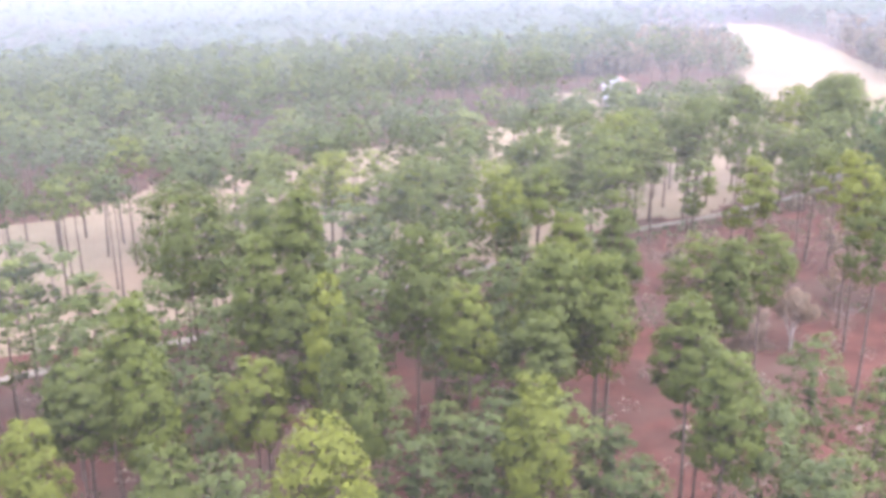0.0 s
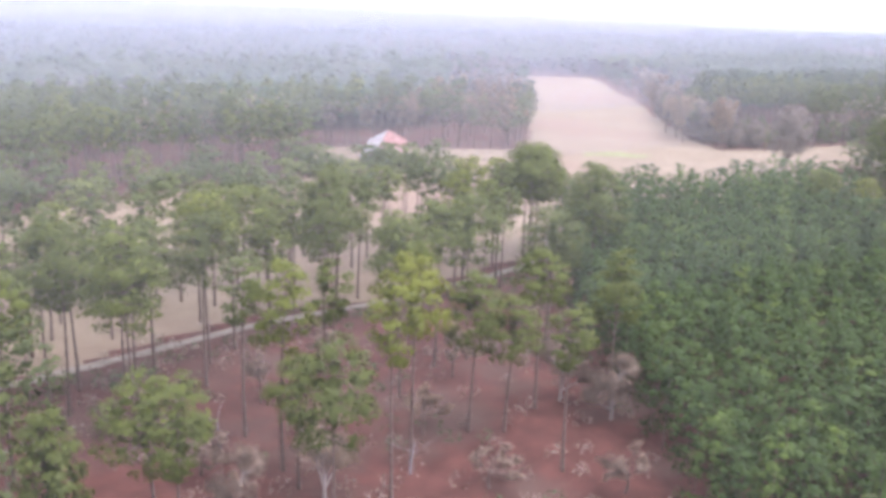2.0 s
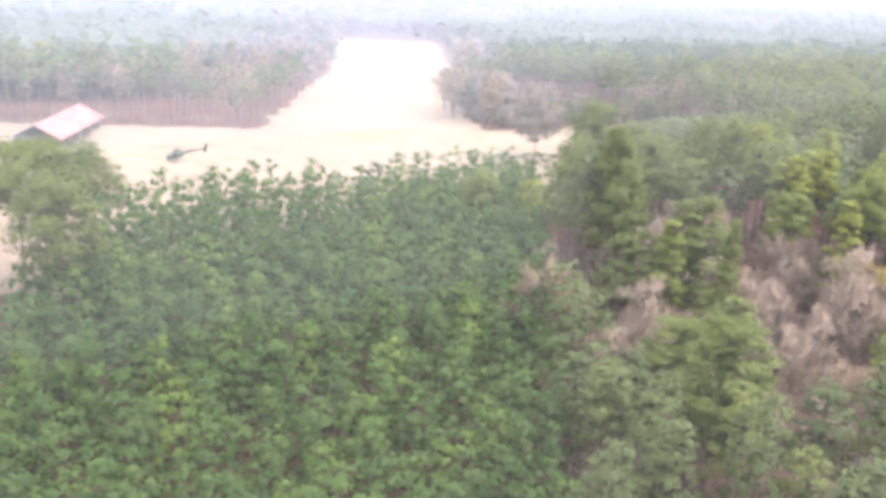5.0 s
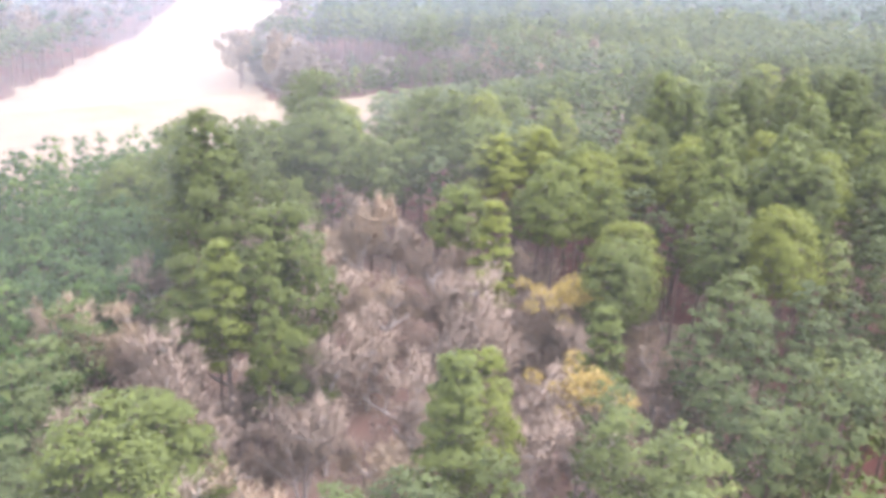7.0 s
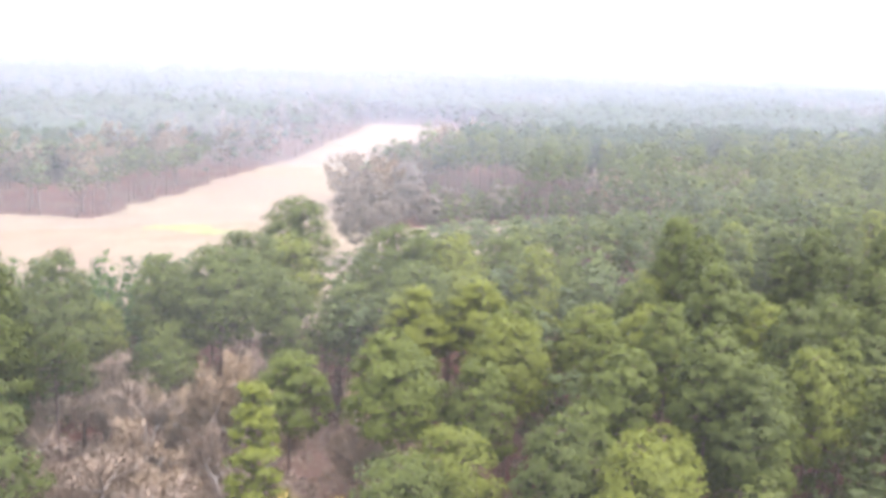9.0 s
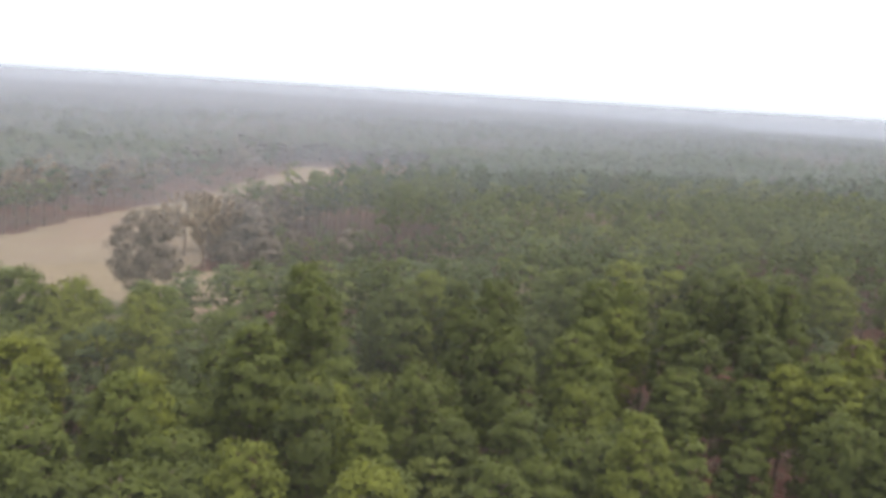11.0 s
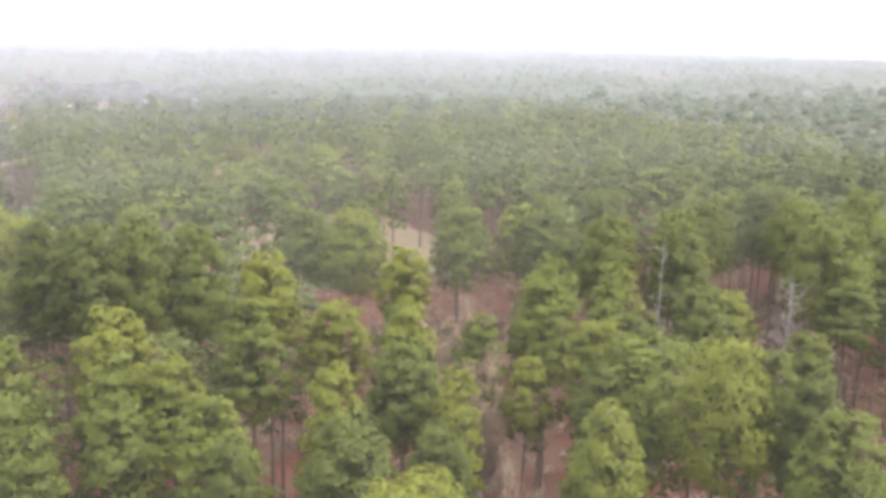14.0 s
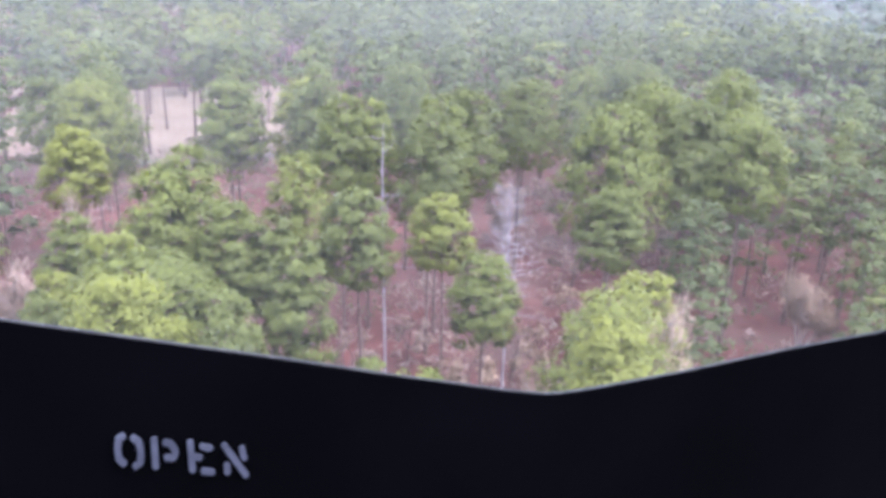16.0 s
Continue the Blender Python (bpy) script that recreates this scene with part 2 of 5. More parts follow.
def tube(path, radii, sides=6):
    """A tapered tube through points."""
    path, n = np.asarray(path, float), len(path)
    way = np.gradient(path, axis=0)
    way /= np.linalg.norm(way, axis=1, keepdims=True) + 1e-9
    ref = np.where(np.abs(way[:, 2:3]) > 0.8, [[1.0, 0, 0]], [[0, 0, 1.0]])
    a = np.cross(way, ref)
    a /= np.linalg.norm(a, axis=1, keepdims=True) + 1e-9
    b = np.cross(way, a)
    ang = np.linspace(0, 2 * np.pi, sides, endpoint=False)
    ring = np.cos(ang)[None, :, None] * a[:, None] + np.sin(ang)[None, :, None] * b[:, None]
    v = (path[:, None] + ring * np.asarray(radii)[:, None, None]).reshape(-1, 3)
    f = []
    for i in range(n - 1):
        for k in range(sides):
            p, q = i * sides + k, i * sides + (k + 1) % sides
            f += [(p, q, q + sides), (p, q + sides, p + sides)]
    return v, np.array(f)


def joined(pieces):
    vs, fs, off = [], [], 0
    for v, f in pieces:
        vs.append(v)
        fs.append(np.asarray(f) + off)
        off += len(v)
    return np.concatenate(vs), np.concatenate(fs)


def profile(kind, u):
    """How far a crown reaches at u, from its foot (0) to its tip (1)."""
    u = np.clip(u, 0, 1)
    if kind == "dome":
        return np.minimum(1.0, 0.42 + 2.6 * u) * np.maximum(0.02, 1 - u ** 1.9) ** 0.55
    if kind == "flat":
        return (0.55 + 0.55 * np.sin(np.pi * np.minimum(u * 1.1, 1) ** 0.8)) * np.maximum(0.03, 1 - u ** 4) ** 0.5
    if kind == "round":
        return np.sin(np.pi * (0.12 + 0.86 * u)) ** 0.7
    if kind == "pine":
        return 1.14 * np.maximum(0.02, 1 - u) ** 0.5 * np.minimum(1.0, 0.55 + 1.8 * u)
    return np.maximum(0.02, 1.02 - u) ** 0.8


KNOT = np.array([(1, 0, 0), (-1, 0, 0), (0, 1, 0), (0, -1, 0), (0, 0, 1), (0, 0, -1)], float)
KNOT_FACES = np.array([(0, 2, 4), (2, 1, 4), (1, 3, 4), (3, 0, 4), (2, 0, 5), (1, 2, 5), (3, 1, 5), (0, 3, 5)])


def pine_shape(seed, tall, radius, base, lobes, flakes, size, kind="dome", loose=0.38, wood_limbs=True, knot=0.5):
    """Trunk with limbs, and the crown, of one pine: sprays of needles in lobes at the limbs' ends over a thin inner mass.
    base: where the crown begins, as a share of its height."""
    rng = np.random.default_rng(seed)
    lean = rng.normal(0, 0.012, 2) * tall
    zs = np.linspace(0, 1, 7 if wood_limbs else 3)
    stem = np.c_[lean[0] * zs ** 2 + 0.12 * np.sin(zs * 5 + seed), lean[1] * zs ** 2 + 0.1 * np.cos(zs * 4 + seed), zs * tall * 0.96 - 0.1]
    wood = [tube(stem, np.interp(zs, [0, 0.08, 1], [0.22, 0.17, 0.03]) * tall / 20, 6 if wood_limbs else 3)]
    foot_z, deep = base * tall, (1 - base) * tall * 0.97

    def axis(z):
        return np.stack([np.interp(z, stem[:, 2], stem[:, 0]), np.interp(z, stem[:, 2], stem[:, 1])], -1)

    # lobes: one at each limb's end
    lu = (np.arange(lobes) + rng.uniform(0, 1, lobes)) / lobes * 0.97
    la = np.arange(lobes) * 2.4 + rng.normal(0, 0.35, lobes)
    lr = radius * profile(kind, lu) * rng.uniform(0.88, 1.10, lobes)
    lz = foot_z + deep * lu + rng.normal(0, 0.15, lobes)
    ends = np.c_[axis(lz) + np.c_[np.cos(la), np.sin(la)] * (lr * 0.74)[:, None], lz]
    lump = radius * rng.uniform(0.24, 0.40, lobes) * (0.72 if lobes > 36 else 1.0 if lobes > 14 else 1.3) * np.interp(lu, [0, 0.6, 1], [1, 1, 0.8])
    if wood_limbs:
        for e, z in zip(ends, lz):
            f = np.r_[axis(z - 0.25 * deep * 0.2), z - 0.05 * deep]
            wood.append(tube([f, (f + e) / 2 + [0, 0, -0.05], e], [0.06 * tall / 20 + 0.01, 0.035, 0.012], 3))
    # a few inner clumps close the crown round the stem
    inner = max(2, lobes // 4)
    iz = foot_z + deep * np.linspace(0.08, 0.88, inner)
    ends = np.concatenate([ends, np.c_[axis(iz), iz]])
    lump = np.r_[lump, radius * 0.5 * profile(kind, np.linspace(0.08, 0.88, inner))]
    out = np.concatenate([np.c_[np.cos(la), np.sin(la), np.full(lobes, 0.7)], np.tile([0.0, 0.0, 0.6], (inner, 1))])
    heart = np.r_[axis(np.array([foot_z + 0.25 * deep]))[0], foot_z + 0.25 * deep]

    def flakes_of(count, reach, ln, wide, spread):
        many = int(count * 2.4)
        pick = rng.choice(len(ends), many, p=lump ** 1.6 / (lump ** 1.6).sum())
        d = rng.normal(size=(many, 3)) + 0.6 * out[pick]
        d /= np.linalg.norm(d, axis=1, keepdims=True)
        at = ends[pick] + d * lump[pick][:, None] * ([1.12, 1.12, 0.85] if lobes < 15 else [1.28, 1.28, 0.62]) * rng.uniform(*reach, (many, 1))
        # the outermost of them make the crown's skin
        u = np.clip((at[:, 2] - foot_z) / deep, 0, 0.97)
        rim = np.hypot(*(at[:, :2] - axis(at[:, 2])).T) / (radius * profile(kind, u) + 0.12 * radius) + np.maximum(0, (at[:, 2] - foot_z) / deep - 0.9) * 4
        keep = np.argsort(-(rim + rng.normal(0, 0.22, many)))[:count] if reach[1] > 0.7 else np.arange(count)
        d, at = d[keep], at[keep]
        c = (at - heart) * [1, 1, 0.8]
        c /= np.linalg.norm(c, axis=1, keepdims=True) + 1e-9
        even = 0.42 * d + 0.86 * c + [0, 0, 0.18]
        even /= np.linalg.norm(even, axis=1, keepdims=True)
        n = even + rng.normal(0, spread, d.shape)
        n /= np.linalg.norm(n, axis=1, keepdims=True)
        n *= np.sign((n * even).sum(1, keepdims=True))
        a = np.cross(n, rng.normal(size=d.shape))
        a /= np.linalg.norm(a, axis=1, keepdims=True) + 1e-9
        s = np.cross(n, a)
        ln = ln * rng.uniform(0.6, 1.35, (count, 1))
        v = np.stack([at - a * ln, at + a * ln * 0.7 - s * ln * wide, at + a * ln * 0.7 + s * ln * wide], 1).reshape(-1, 3)
        shade = even + rng.normal(0, 0.10, even.shape)
        return v, np.repeat(shade / np.linalg.norm(shade, axis=1, keepdims=True), 3, 0)

    v, soft = flakes_of(flakes, (0.72, 1.16), size, 0.32, loose)
    core, core_soft = flakes_of(flakes // 9, (0.25, 0.65), size * 1.7, 0.5, 0.5)
    v, soft = np.concatenate([v, core]), np.concatenate([soft, core_soft])
    if not knot:
        return joined(wood), (v, np.arange(len(v)).reshape(-1, 3), soft)
    # dense needle knots in the middle of each lobe
    knots, knot_soft = [], []
    for e, b in zip(ends, lump):
        if e[2] < foot_z + (0.3 if lobes > 8 else 0.1) * deep:
            continue
        k = KNOT @ np.array(Euler(rng.uniform(0, 3, 3)).to_matrix()) * rng.uniform(0.8, 1.2, (6, 1))
        p = e + k * b * knot * float(np.interp((e[2] - foot_z) / deep, [0.3, 0.5], [0.7, 1.0])) * [1.0, 1.0, 0.75]
        c = (p - heart) * [1, 1, 0.8]
        c /= np.linalg.norm(c, axis=1, keepdims=True) + 1e-9
        n = 0.6 * KNOT + 0.75 * c + [0, 0, 0.12]
        knots.append(p)
        knot_soft.append(n / (np.linalg.norm(n, axis=1, keepdims=True) + 1e-9))
    kf = np.concatenate([KNOT_FACES + 6 * k for k in range(len(knots))])
    f = np.concatenate([np.arange(len(v)).reshape(-1, 3), kf + len(v)])
    return joined(wood), (np.concatenate([v, *knots]), f, np.concatenate([soft, *knot_soft]))


def bare_shape(seed, tall, spread, twigs=900, levels=4, fine=0.045, stem=0.30, limb=0.20):
    """A leafless broadleaf tree: forks and a haze of fine twigs."""
    rng = np.random.default_rng(seed)
    wood, tips = [], []

    def grow_limb(foot, way, length, thick, level):
        bend = rng.normal(0, 0.16, 3)
        mid, end = foot + way * length * 0.5 + bend * length * 0.2, foot + way * length
        if level < 3:
            wood.append(tube([foot, mid, end], [thick, thick * 0.8, thick * 0.6], 5 if level < 2 else 3))
        else:
            wood.append(tube([foot, end], [thick, thick * 0.5], 3))
        if level >= 2:
            tips.append((mid, end))
        if level == levels:
            return
        for _ in range(3 if level else 4):
            out = way + rng.normal(0, 0.55, 3) * [spread, spread, 0.6] + [0, 0, 0.1]
            grow_limb(end if rng.random() < 0.65 else mid, out / np.linalg.norm(out), (length if level else tall * limb / 0.68) * rng.uniform(0.55, 0.8), thick * 0.62, level + 1)

    grow_limb(np.array([0, 0, -0.1]), np.array([0.03, 0.02, 1.0]), tall * stem, tall * 0.019, 0)
    a, b = np.array([p for p, _ in tips]), np.array([q for _, q in tips])
    pick, w = rng.integers(0, len(a), twigs), rng.uniform(0, 1.15, (twigs, 1))
    c = a[pick] + (b[pick] - a[pick]) * w + rng.normal(0, tall * 0.018, (twigs, 3))
    heart = np.array([0, 0, tall * (stem + 0.12)])
    out = (c - heart) / (np.linalg.norm(c - heart, axis=1, keepdims=True) + 1e-9)
    d = rng.normal(size=c.shape) * 0.8 + out + [0, 0, 0.15]
    d /= np.linalg.norm(d, axis=1, keepdims=True)
    s = np.cross(d, rng.normal(size=c.shape))
    s /= np.linalg.norm(s, axis=1, keepdims=True)
    ln = rng.uniform(0.4, 1.0, (twigs, 1)) * tall / 15
    v = np.stack([c + s * fine, c - s * fine, c + d * ln], 1).reshape(-1, 3)
    soft = out + rng.normal(0, 0.25, out.shape) + [0, 0, 0.35]
    soft /= np.linalg.norm(soft, axis=1, keepdims=True)
    return joined(wood), (v, np.arange(len(v)).reshape(-1, 3), np.repeat(soft, 3, 0))


def tree_thing(name, wood, crown, bark, leaf, label, category, group, crown_name="crown"):
    root = tagged(new(name), label, category, group)
    part_of("trunk", mesh_from("trunk", *wood, bark), root)
    part_of(crown_name, mesh_from(crown_name, crown[0], crown[1], leaf, *crown[2:]), root)
    return root


def planted(proto, spots, unit_tall, unit_radius, seed):
    """Copies of some prototype trees at places (x, y, height, crown radius), each of the form nearest to it in size."""
    rng = random.Random(seed)
    for x, y, tall, radius in spots:
        least = min(abs(u - radius) for u in unit_radius)
        k = rng.choice([i for i, u in enumerate(unit_radius) if abs(u - radius) < least + 0.15])
        m = Matrix.LocRotScale((x, y, float(height(x, y))), Euler((0, 0, rng.uniform(0, 6.28))), None)
        made = copy_thing(proto[k], m)
        made.scale = (radius / unit_radius[k], radius / unit_radius[k], tall / unit_tall[k])


def retire(protos):
    for p in protos:
        for o in (*p.children_recursive, p):
            bpy.data.objects.remove(o)


# ---- where leafless trees stand ----
BARE_MAIN = [(244, 76, 14, 3.6), (237, 51, 16, 5.2), (214, 58, 14, 4.8), (224, 67, 11, 4.2)]
BARE_TALL = [(331, 36, 18.5, 3.3), (358.5, 51, 17.5, 3.8), (360.5, 57, 18.5, 2.8), (350, 34, 18, 2.8), (387, 32, 20, 3.4)]
BARE_SMALL = [(374, 88), (370, 79), (374, 77), (367, 81), (249, 77), (244, 57), (219, 46), (340, 44), (365, 70), (387, 42), (353, 45), (399, 45), (359, 70), (414, 50), (143, 69), (145, 63), (113, 62), (105, 60), (249, 51), (225, 53), (211, 69), (305, 89), (284, 100), (289, 95), (404, 84), (242, 60)]
BARE = [q[:2] for q in BARE_MAIN + BARE_TALL] + BARE_SMALL

# ---- pines that stand out one by one: place, height, crown radius ----
PINES_A = [(41.8, 39.2, 19.3, 1.8), (44.2, 48.0, 18.3, 2.1), (47.4, 32.3, 20.3, 2.0), (47.8, 50.3, 20.9, 2.1), (48.1, 44.0, 19.8, 1.7), (53.7, 30.1, 21.3, 2.8), (54.0, 45.4, 17.5, 2.0), (54.6, 74.4, 21.2, 4.1), (56.6, 55.7, 21.3, 1.9), (57.8, 37.9, 23.1, 1.9), (58.3, 44.6, 22.2, 1.6), (59.0, 50.0, 20.0, 3.1), (60.1, 57.1, 24.3, 2.3), (62.0, 78.0, 20.0, 4.1), (66.0, 33.0, 19.6, 2.0), (67.5, 53.2, 21.8, 2.6), (68.6, 46.5, 19.2, 1.9), (72.0, 89.0, 20.0, 3.2), (72.5, 43.9, 17.8, 2.4), (74.8, 46.5, 21.2, 2.4), (74.9, 86.4, 14.7, 2.3), (76.0, 30.0, 20.0, 2.0), (77.0, 50.0, 20.0, 3.4), (77.5, 87.6, 17.2, 3.0)]
PINES_B = [(79.0, 37.0, 20.0, 2.4), (79.0, 47.1, 20.3, 2.7), (80.0, 81.0, 20.0, 3.8), (81.9, 89.2, 17.9, 2.7), (83.6, 52.1, 21.8, 2.0), (86.0, 77.0, 20.0, 3.4), (86.7, 64.7, 17.9, 2.4), (87.0, 90.9, 19.4, 2.4), (90.8, 76.4, 19.1, 2.7), (90.9, 47.3, 19.9, 2.0), (97.0, 88.0, 20.0, 3.9), (98.7, 52.0, 18.3, 2.1), (98.7, 59.6, 15.3, 3.3), (101.2, 78.6, 21.6, 3.4), (103.0, 85.0, 20.0, 4.2), (108.0, 49.0, 20.0, 2.8), (111.1, 89.4, 19.6, 3.7), (111.1, 76.8, 18.6, 2.2), (112.0, 69.0, 20.0, 2.4), (112.1, 65.3, 12.3, 2.8), (113.0, 95.0, 20.0, 3.5), (117.0, 98.0, 20.0, 4.2), (118.1, 59.9, 19.9, 2.0), (119.3, 74.3, 17.9, 1.8)]
PINES_C = [(121.4, 81.8, 24.8, 2.7), (121.7, 98.9, 16.5, 2.8), (123.0, 65.0, 20.0, 3.0), (128.3, 77.7, 19.8, 3.4), (128.9, 99.7, 17.1, 3.0), (130.9, 67.7, 16.7, 2.9), (132.0, 102.0, 20.0, 4.2), (133.6, 106.3, 15.3, 3.7), (134.1, 66.1, 14.3, 2.7), (134.4, 57.4, 16.2, 2.1), (135.6, 83.0, 19.3, 3.1), (139.6, 68.8, 17.4, 2.7), (140.2, 83.5, 20.0, 3.8), (146.2, 64.8, 17.4, 2.5), (152.5, 84.3, 17.5, 3.9), (154.2, 107.6, 19.8, 3.1), (161.1, 108.6, 18.3, 3.1), (167.9, 109.8, 20.6, 4.5), (169.0, 96.0, 20.0, 4.2), (171.0, 114.0, 20.0, 4.2), (177.6, 121.6, 17.9, 4.4), (203.0, 39.0, 20.0, 3.4), (209.6, 48.2, 14.3, 3.6), (219.5, 59.6, 19.5, 1.9)]
PINES_D = [(219.6, 51.8, 21.5, 1.1), (220.7, 65.8, 16.3, 3.3), (221.0, 34.0, 20.0, 2.0), (223.4, 55.9, 12.3, 2.9), (225.4, 36.9, 17.7, 2.4), (226.0, 61.8, 20.6, 3.8), (226.1, 81.2, 23.2, 3.1), (226.4, 74.8, 25.5, 3.5), (229.0, 103.0, 13.5, 3.0), (231.6, 78.7, 23.3, 3.2), (232.0, 107.4, 13.0, 2.6), (236.0, 100.0, 12.5, 2.8), (241.0, 91.0, 20.0, 2.2), (241.6, 86.6, 14.1, 2.9), (242.6, 41.4, 15.2, 1.8), (243.0, 55.0, 20.0, 1.9), (243.6, 99.4, 16.8, 3.0), (247.0, 93.5, 16.2, 2.9), (247.0, 88.0, 21.0, 4.2), (248.2, 65.4, 17.3, 2.6), (249.9, 46.1, 17.4, 3.1), (251.0, 96.0, 21.0, 4.2), (253.0, 57.0, 21.0, 2.6), (253.2, 104.1, 16.5, 4.0)]
PINES_E = [(253.8, 87.6, 17.6, 2.9), (254.4, 49.4, 17.3, 3.1), (256.0, 100.2, 19.0, 3.9), (256.2, 61.7, 18.0, 2.9), (257.0, 41.0, 21.0, 2.2), (260.0, 37.0, 21.0, 2.5), (260.2, 57.1, 18.2, 2.2), (261.0, 114.0, 21.0, 4.2), (261.3, 91.7, 15.6, 2.8), (261.9, 46.0, 19.2, 2.2), (262.4, 75.9, 19.2, 2.8), (263.8, 40.5, 19.3, 2.5), (264.8, 80.8, 19.9, 3.8), (266.0, 47.7, 21.9, 1.9), (266.4, 64.5, 19.0, 3.2), (267.0, 95.0, 21.0, 4.0), (267.8, 52.4, 22.0, 1.5), (268.3, 67.3, 19.3, 2.7), (268.5, 75.9, 19.5, 2.9), (269.0, 91.0, 21.0, 2.5), (270.1, 44.1, 24.1, 2.0), (271.2, 41.3, 22.7, 1.9), (272.3, 89.1, 20.9, 3.5)]
PINES_F = [(274.0, 44.0, 21.0, 2.9), (274.6, 100.3, 17.8, 2.7), (274.8, 54.3, 22.6, 1.7), (275.8, 67.0, 18.9, 2.9), (276.0, 59.0, 21.0, 2.6), (276.6, 46.2, 20.3, 2.9), (277.3, 50.5, 20.6, 2.6), (278.2, 80.8, 21.1, 2.3), (279.8, 61.2, 18.0, 2.8), (280.2, 93.0, 19.5, 3.6), (280.2, 44.9, 21.6, 2.1), (283.1, 69.5, 19.5, 2.8), (283.4, 59.4, 23.9, 2.1), (283.5, 36.5, 23.6, 2.0), (285.3, 52.2, 22.6, 2.1), (286.0, 41.0, 21.0, 3.5), (286.5, 89.1, 17.7, 3.1), (287.0, 56.0, 21.0, 2.6), (288.3, 49.7, 20.3, 1.7), (288.7, 75.6, 19.0, 2.9), (290.2, 63.2, 20.1, 2.4), (290.3, 36.9, 22.9, 2.0), (290.9, 69.8, 23.9, 2.3), (291.0, 74.8, 24.8, 2.2)]
PINES_G = [(294.8, 53.1, 18.8, 2.0), (295.0, 33.0, 21.0, 2.2), (295.0, 57.0, 21.0, 3.1), (295.2, 40.3, 21.4, 1.7), (297.3, 47.6, 21.4, 1.7), (299.1, 42.7, 21.3, 2.3), (299.9, 39.0, 23.0, 1.9), (300.3, 77.6, 22.7, 2.5), (301.1, 62.0, 23.7, 2.2), (302.0, 86.0, 23.1, 2.2), (302.9, 80.5, 17.9, 3.6), (302.9, 60.2, 22.5, 2.4), (305.6, 53.0, 20.4, 2.2), (305.9, 83.3, 22.4, 2.2), (306.2, 76.1, 23.0, 2.0), (306.3, 46.9, 20.3, 2.1), (306.6, 43.2, 20.0, 1.7), (308.2, 72.4, 23.8, 2.2), (309.0, 86.0, 21.0, 2.2), (310.7, 63.6, 21.3, 2.4), (310.7, 59.9, 19.5, 2.1), (313.0, 29.0, 21.0, 1.5), (313.6, 65.4, 22.0, 2.3), (314.5, 25.0, 23.0, 1.2)]
PINES_H = [(317.0, 29.0, 21.0, 1.6), (317.0, 57.1, 19.7, 2.0), (317.6, 81.0, 17.8, 3.5), (317.8, 50.1, 15.7, 1.9), (318.8, 72.0, 23.6, 2.2), (318.9, 69.4, 21.8, 2.5), (319.7, 42.3, 20.2, 2.2), (320.3, 39.6, 19.9, 1.8), (320.9, 52.8, 19.9, 1.8), (321.1, 81.1, 23.2, 2.5), (321.8, 29.5, 22.2, 2.5), (322.5, 61.4, 21.4, 2.4), (322.5, 65.0, 22.3, 1.9), (323.0, 73.6, 22.9, 2.2), (323.5, 47.6, 19.3, 2.2), (323.5, 52.6, 21.1, 2.0), (323.9, 55.6, 22.8, 1.9), (325.3, 39.2, 20.3, 2.1), (325.6, 49.4, 20.9, 2.1), (327.3, 35.4, 19.3, 3.4), (328.2, 53.5, 21.2, 2.3), (328.5, 47.2, 20.4, 2.3), (329.0, 97.3, 18.0, 4.0), (329.1, 82.8, 22.8, 2.6)]
PINES_I = [(329.2, 42.8, 19.9, 1.6), (330.0, 26.0, 20.0, 3.1), (331.6, 78.2, 22.8, 2.4), (333.2, 76.0, 23.5, 2.3), (333.9, 45.0, 19.9, 1.7), (334.1, 50.9, 20.6, 1.7), (334.8, 55.9, 21.5, 2.0), (335.9, 71.9, 23.0, 2.3), (337.5, 50.4, 20.1, 1.9), (337.8, 42.0, 20.7, 2.0), (337.8, 39.4, 19.3, 1.3), (339.8, 74.1, 22.7, 2.1), (340.2, 27.6, 22.1, 1.6), (340.6, 79.4, 22.8, 2.5), (342.3, 35.1, 21.4, 2.0), (342.7, 26.8, 20.3, 1.3), (343.6, 55.8, 20.8, 2.0), (344.0, 41.4, 21.6, 1.5), (344.2, 31.7, 20.3, 2.2), (344.7, 74.6, 21.9, 2.4), (346.3, 60.6, 22.4, 2.0), (346.5, 35.0, 20.4, 1.5), (349.2, 44.5, 20.8, 1.7), (349.9, 39.7, 20.7, 1.4)]
PINES_J = [(351.0, 47.9, 21.6, 1.8), (351.3, 60.4, 18.1, 2.3), (353.0, 30.7, 21.8, 1.6), (353.4, 53.4, 19.6, 1.7), (357.3, 35.5, 17.5, 1.3), (359.5, 90.1, 19.3, 2.6), (359.6, 47.8, 16.9, 1.4), (359.6, 39.6, 19.3, 1.4), (360.5, 55.6, 17.2, 1.8), (361.1, 70.0, 19.4, 2.0), (361.6, 95.6, 17.9, 2.7), (362.6, 25.9, 21.5, 1.9), (362.8, 33.4, 22.5, 2.3), (363.0, 44.3, 20.0, 2.1), (363.1, 85.5, 19.7, 3.1), (364.0, 40.0, 20.0, 4.0), (364.4, 87.8, 20.1, 2.9), (365.8, 54.7, 19.9, 2.3), (365.9, 30.3, 21.1, 1.4), (366.1, 33.6, 21.1, 1.6), (367.7, 56.9, 20.7, 2.5), (369.2, 51.7, 18.6, 1.9), (369.8, 27.0, 19.1, 0.9), (371.1, 41.7, 19.4, 1.7)]
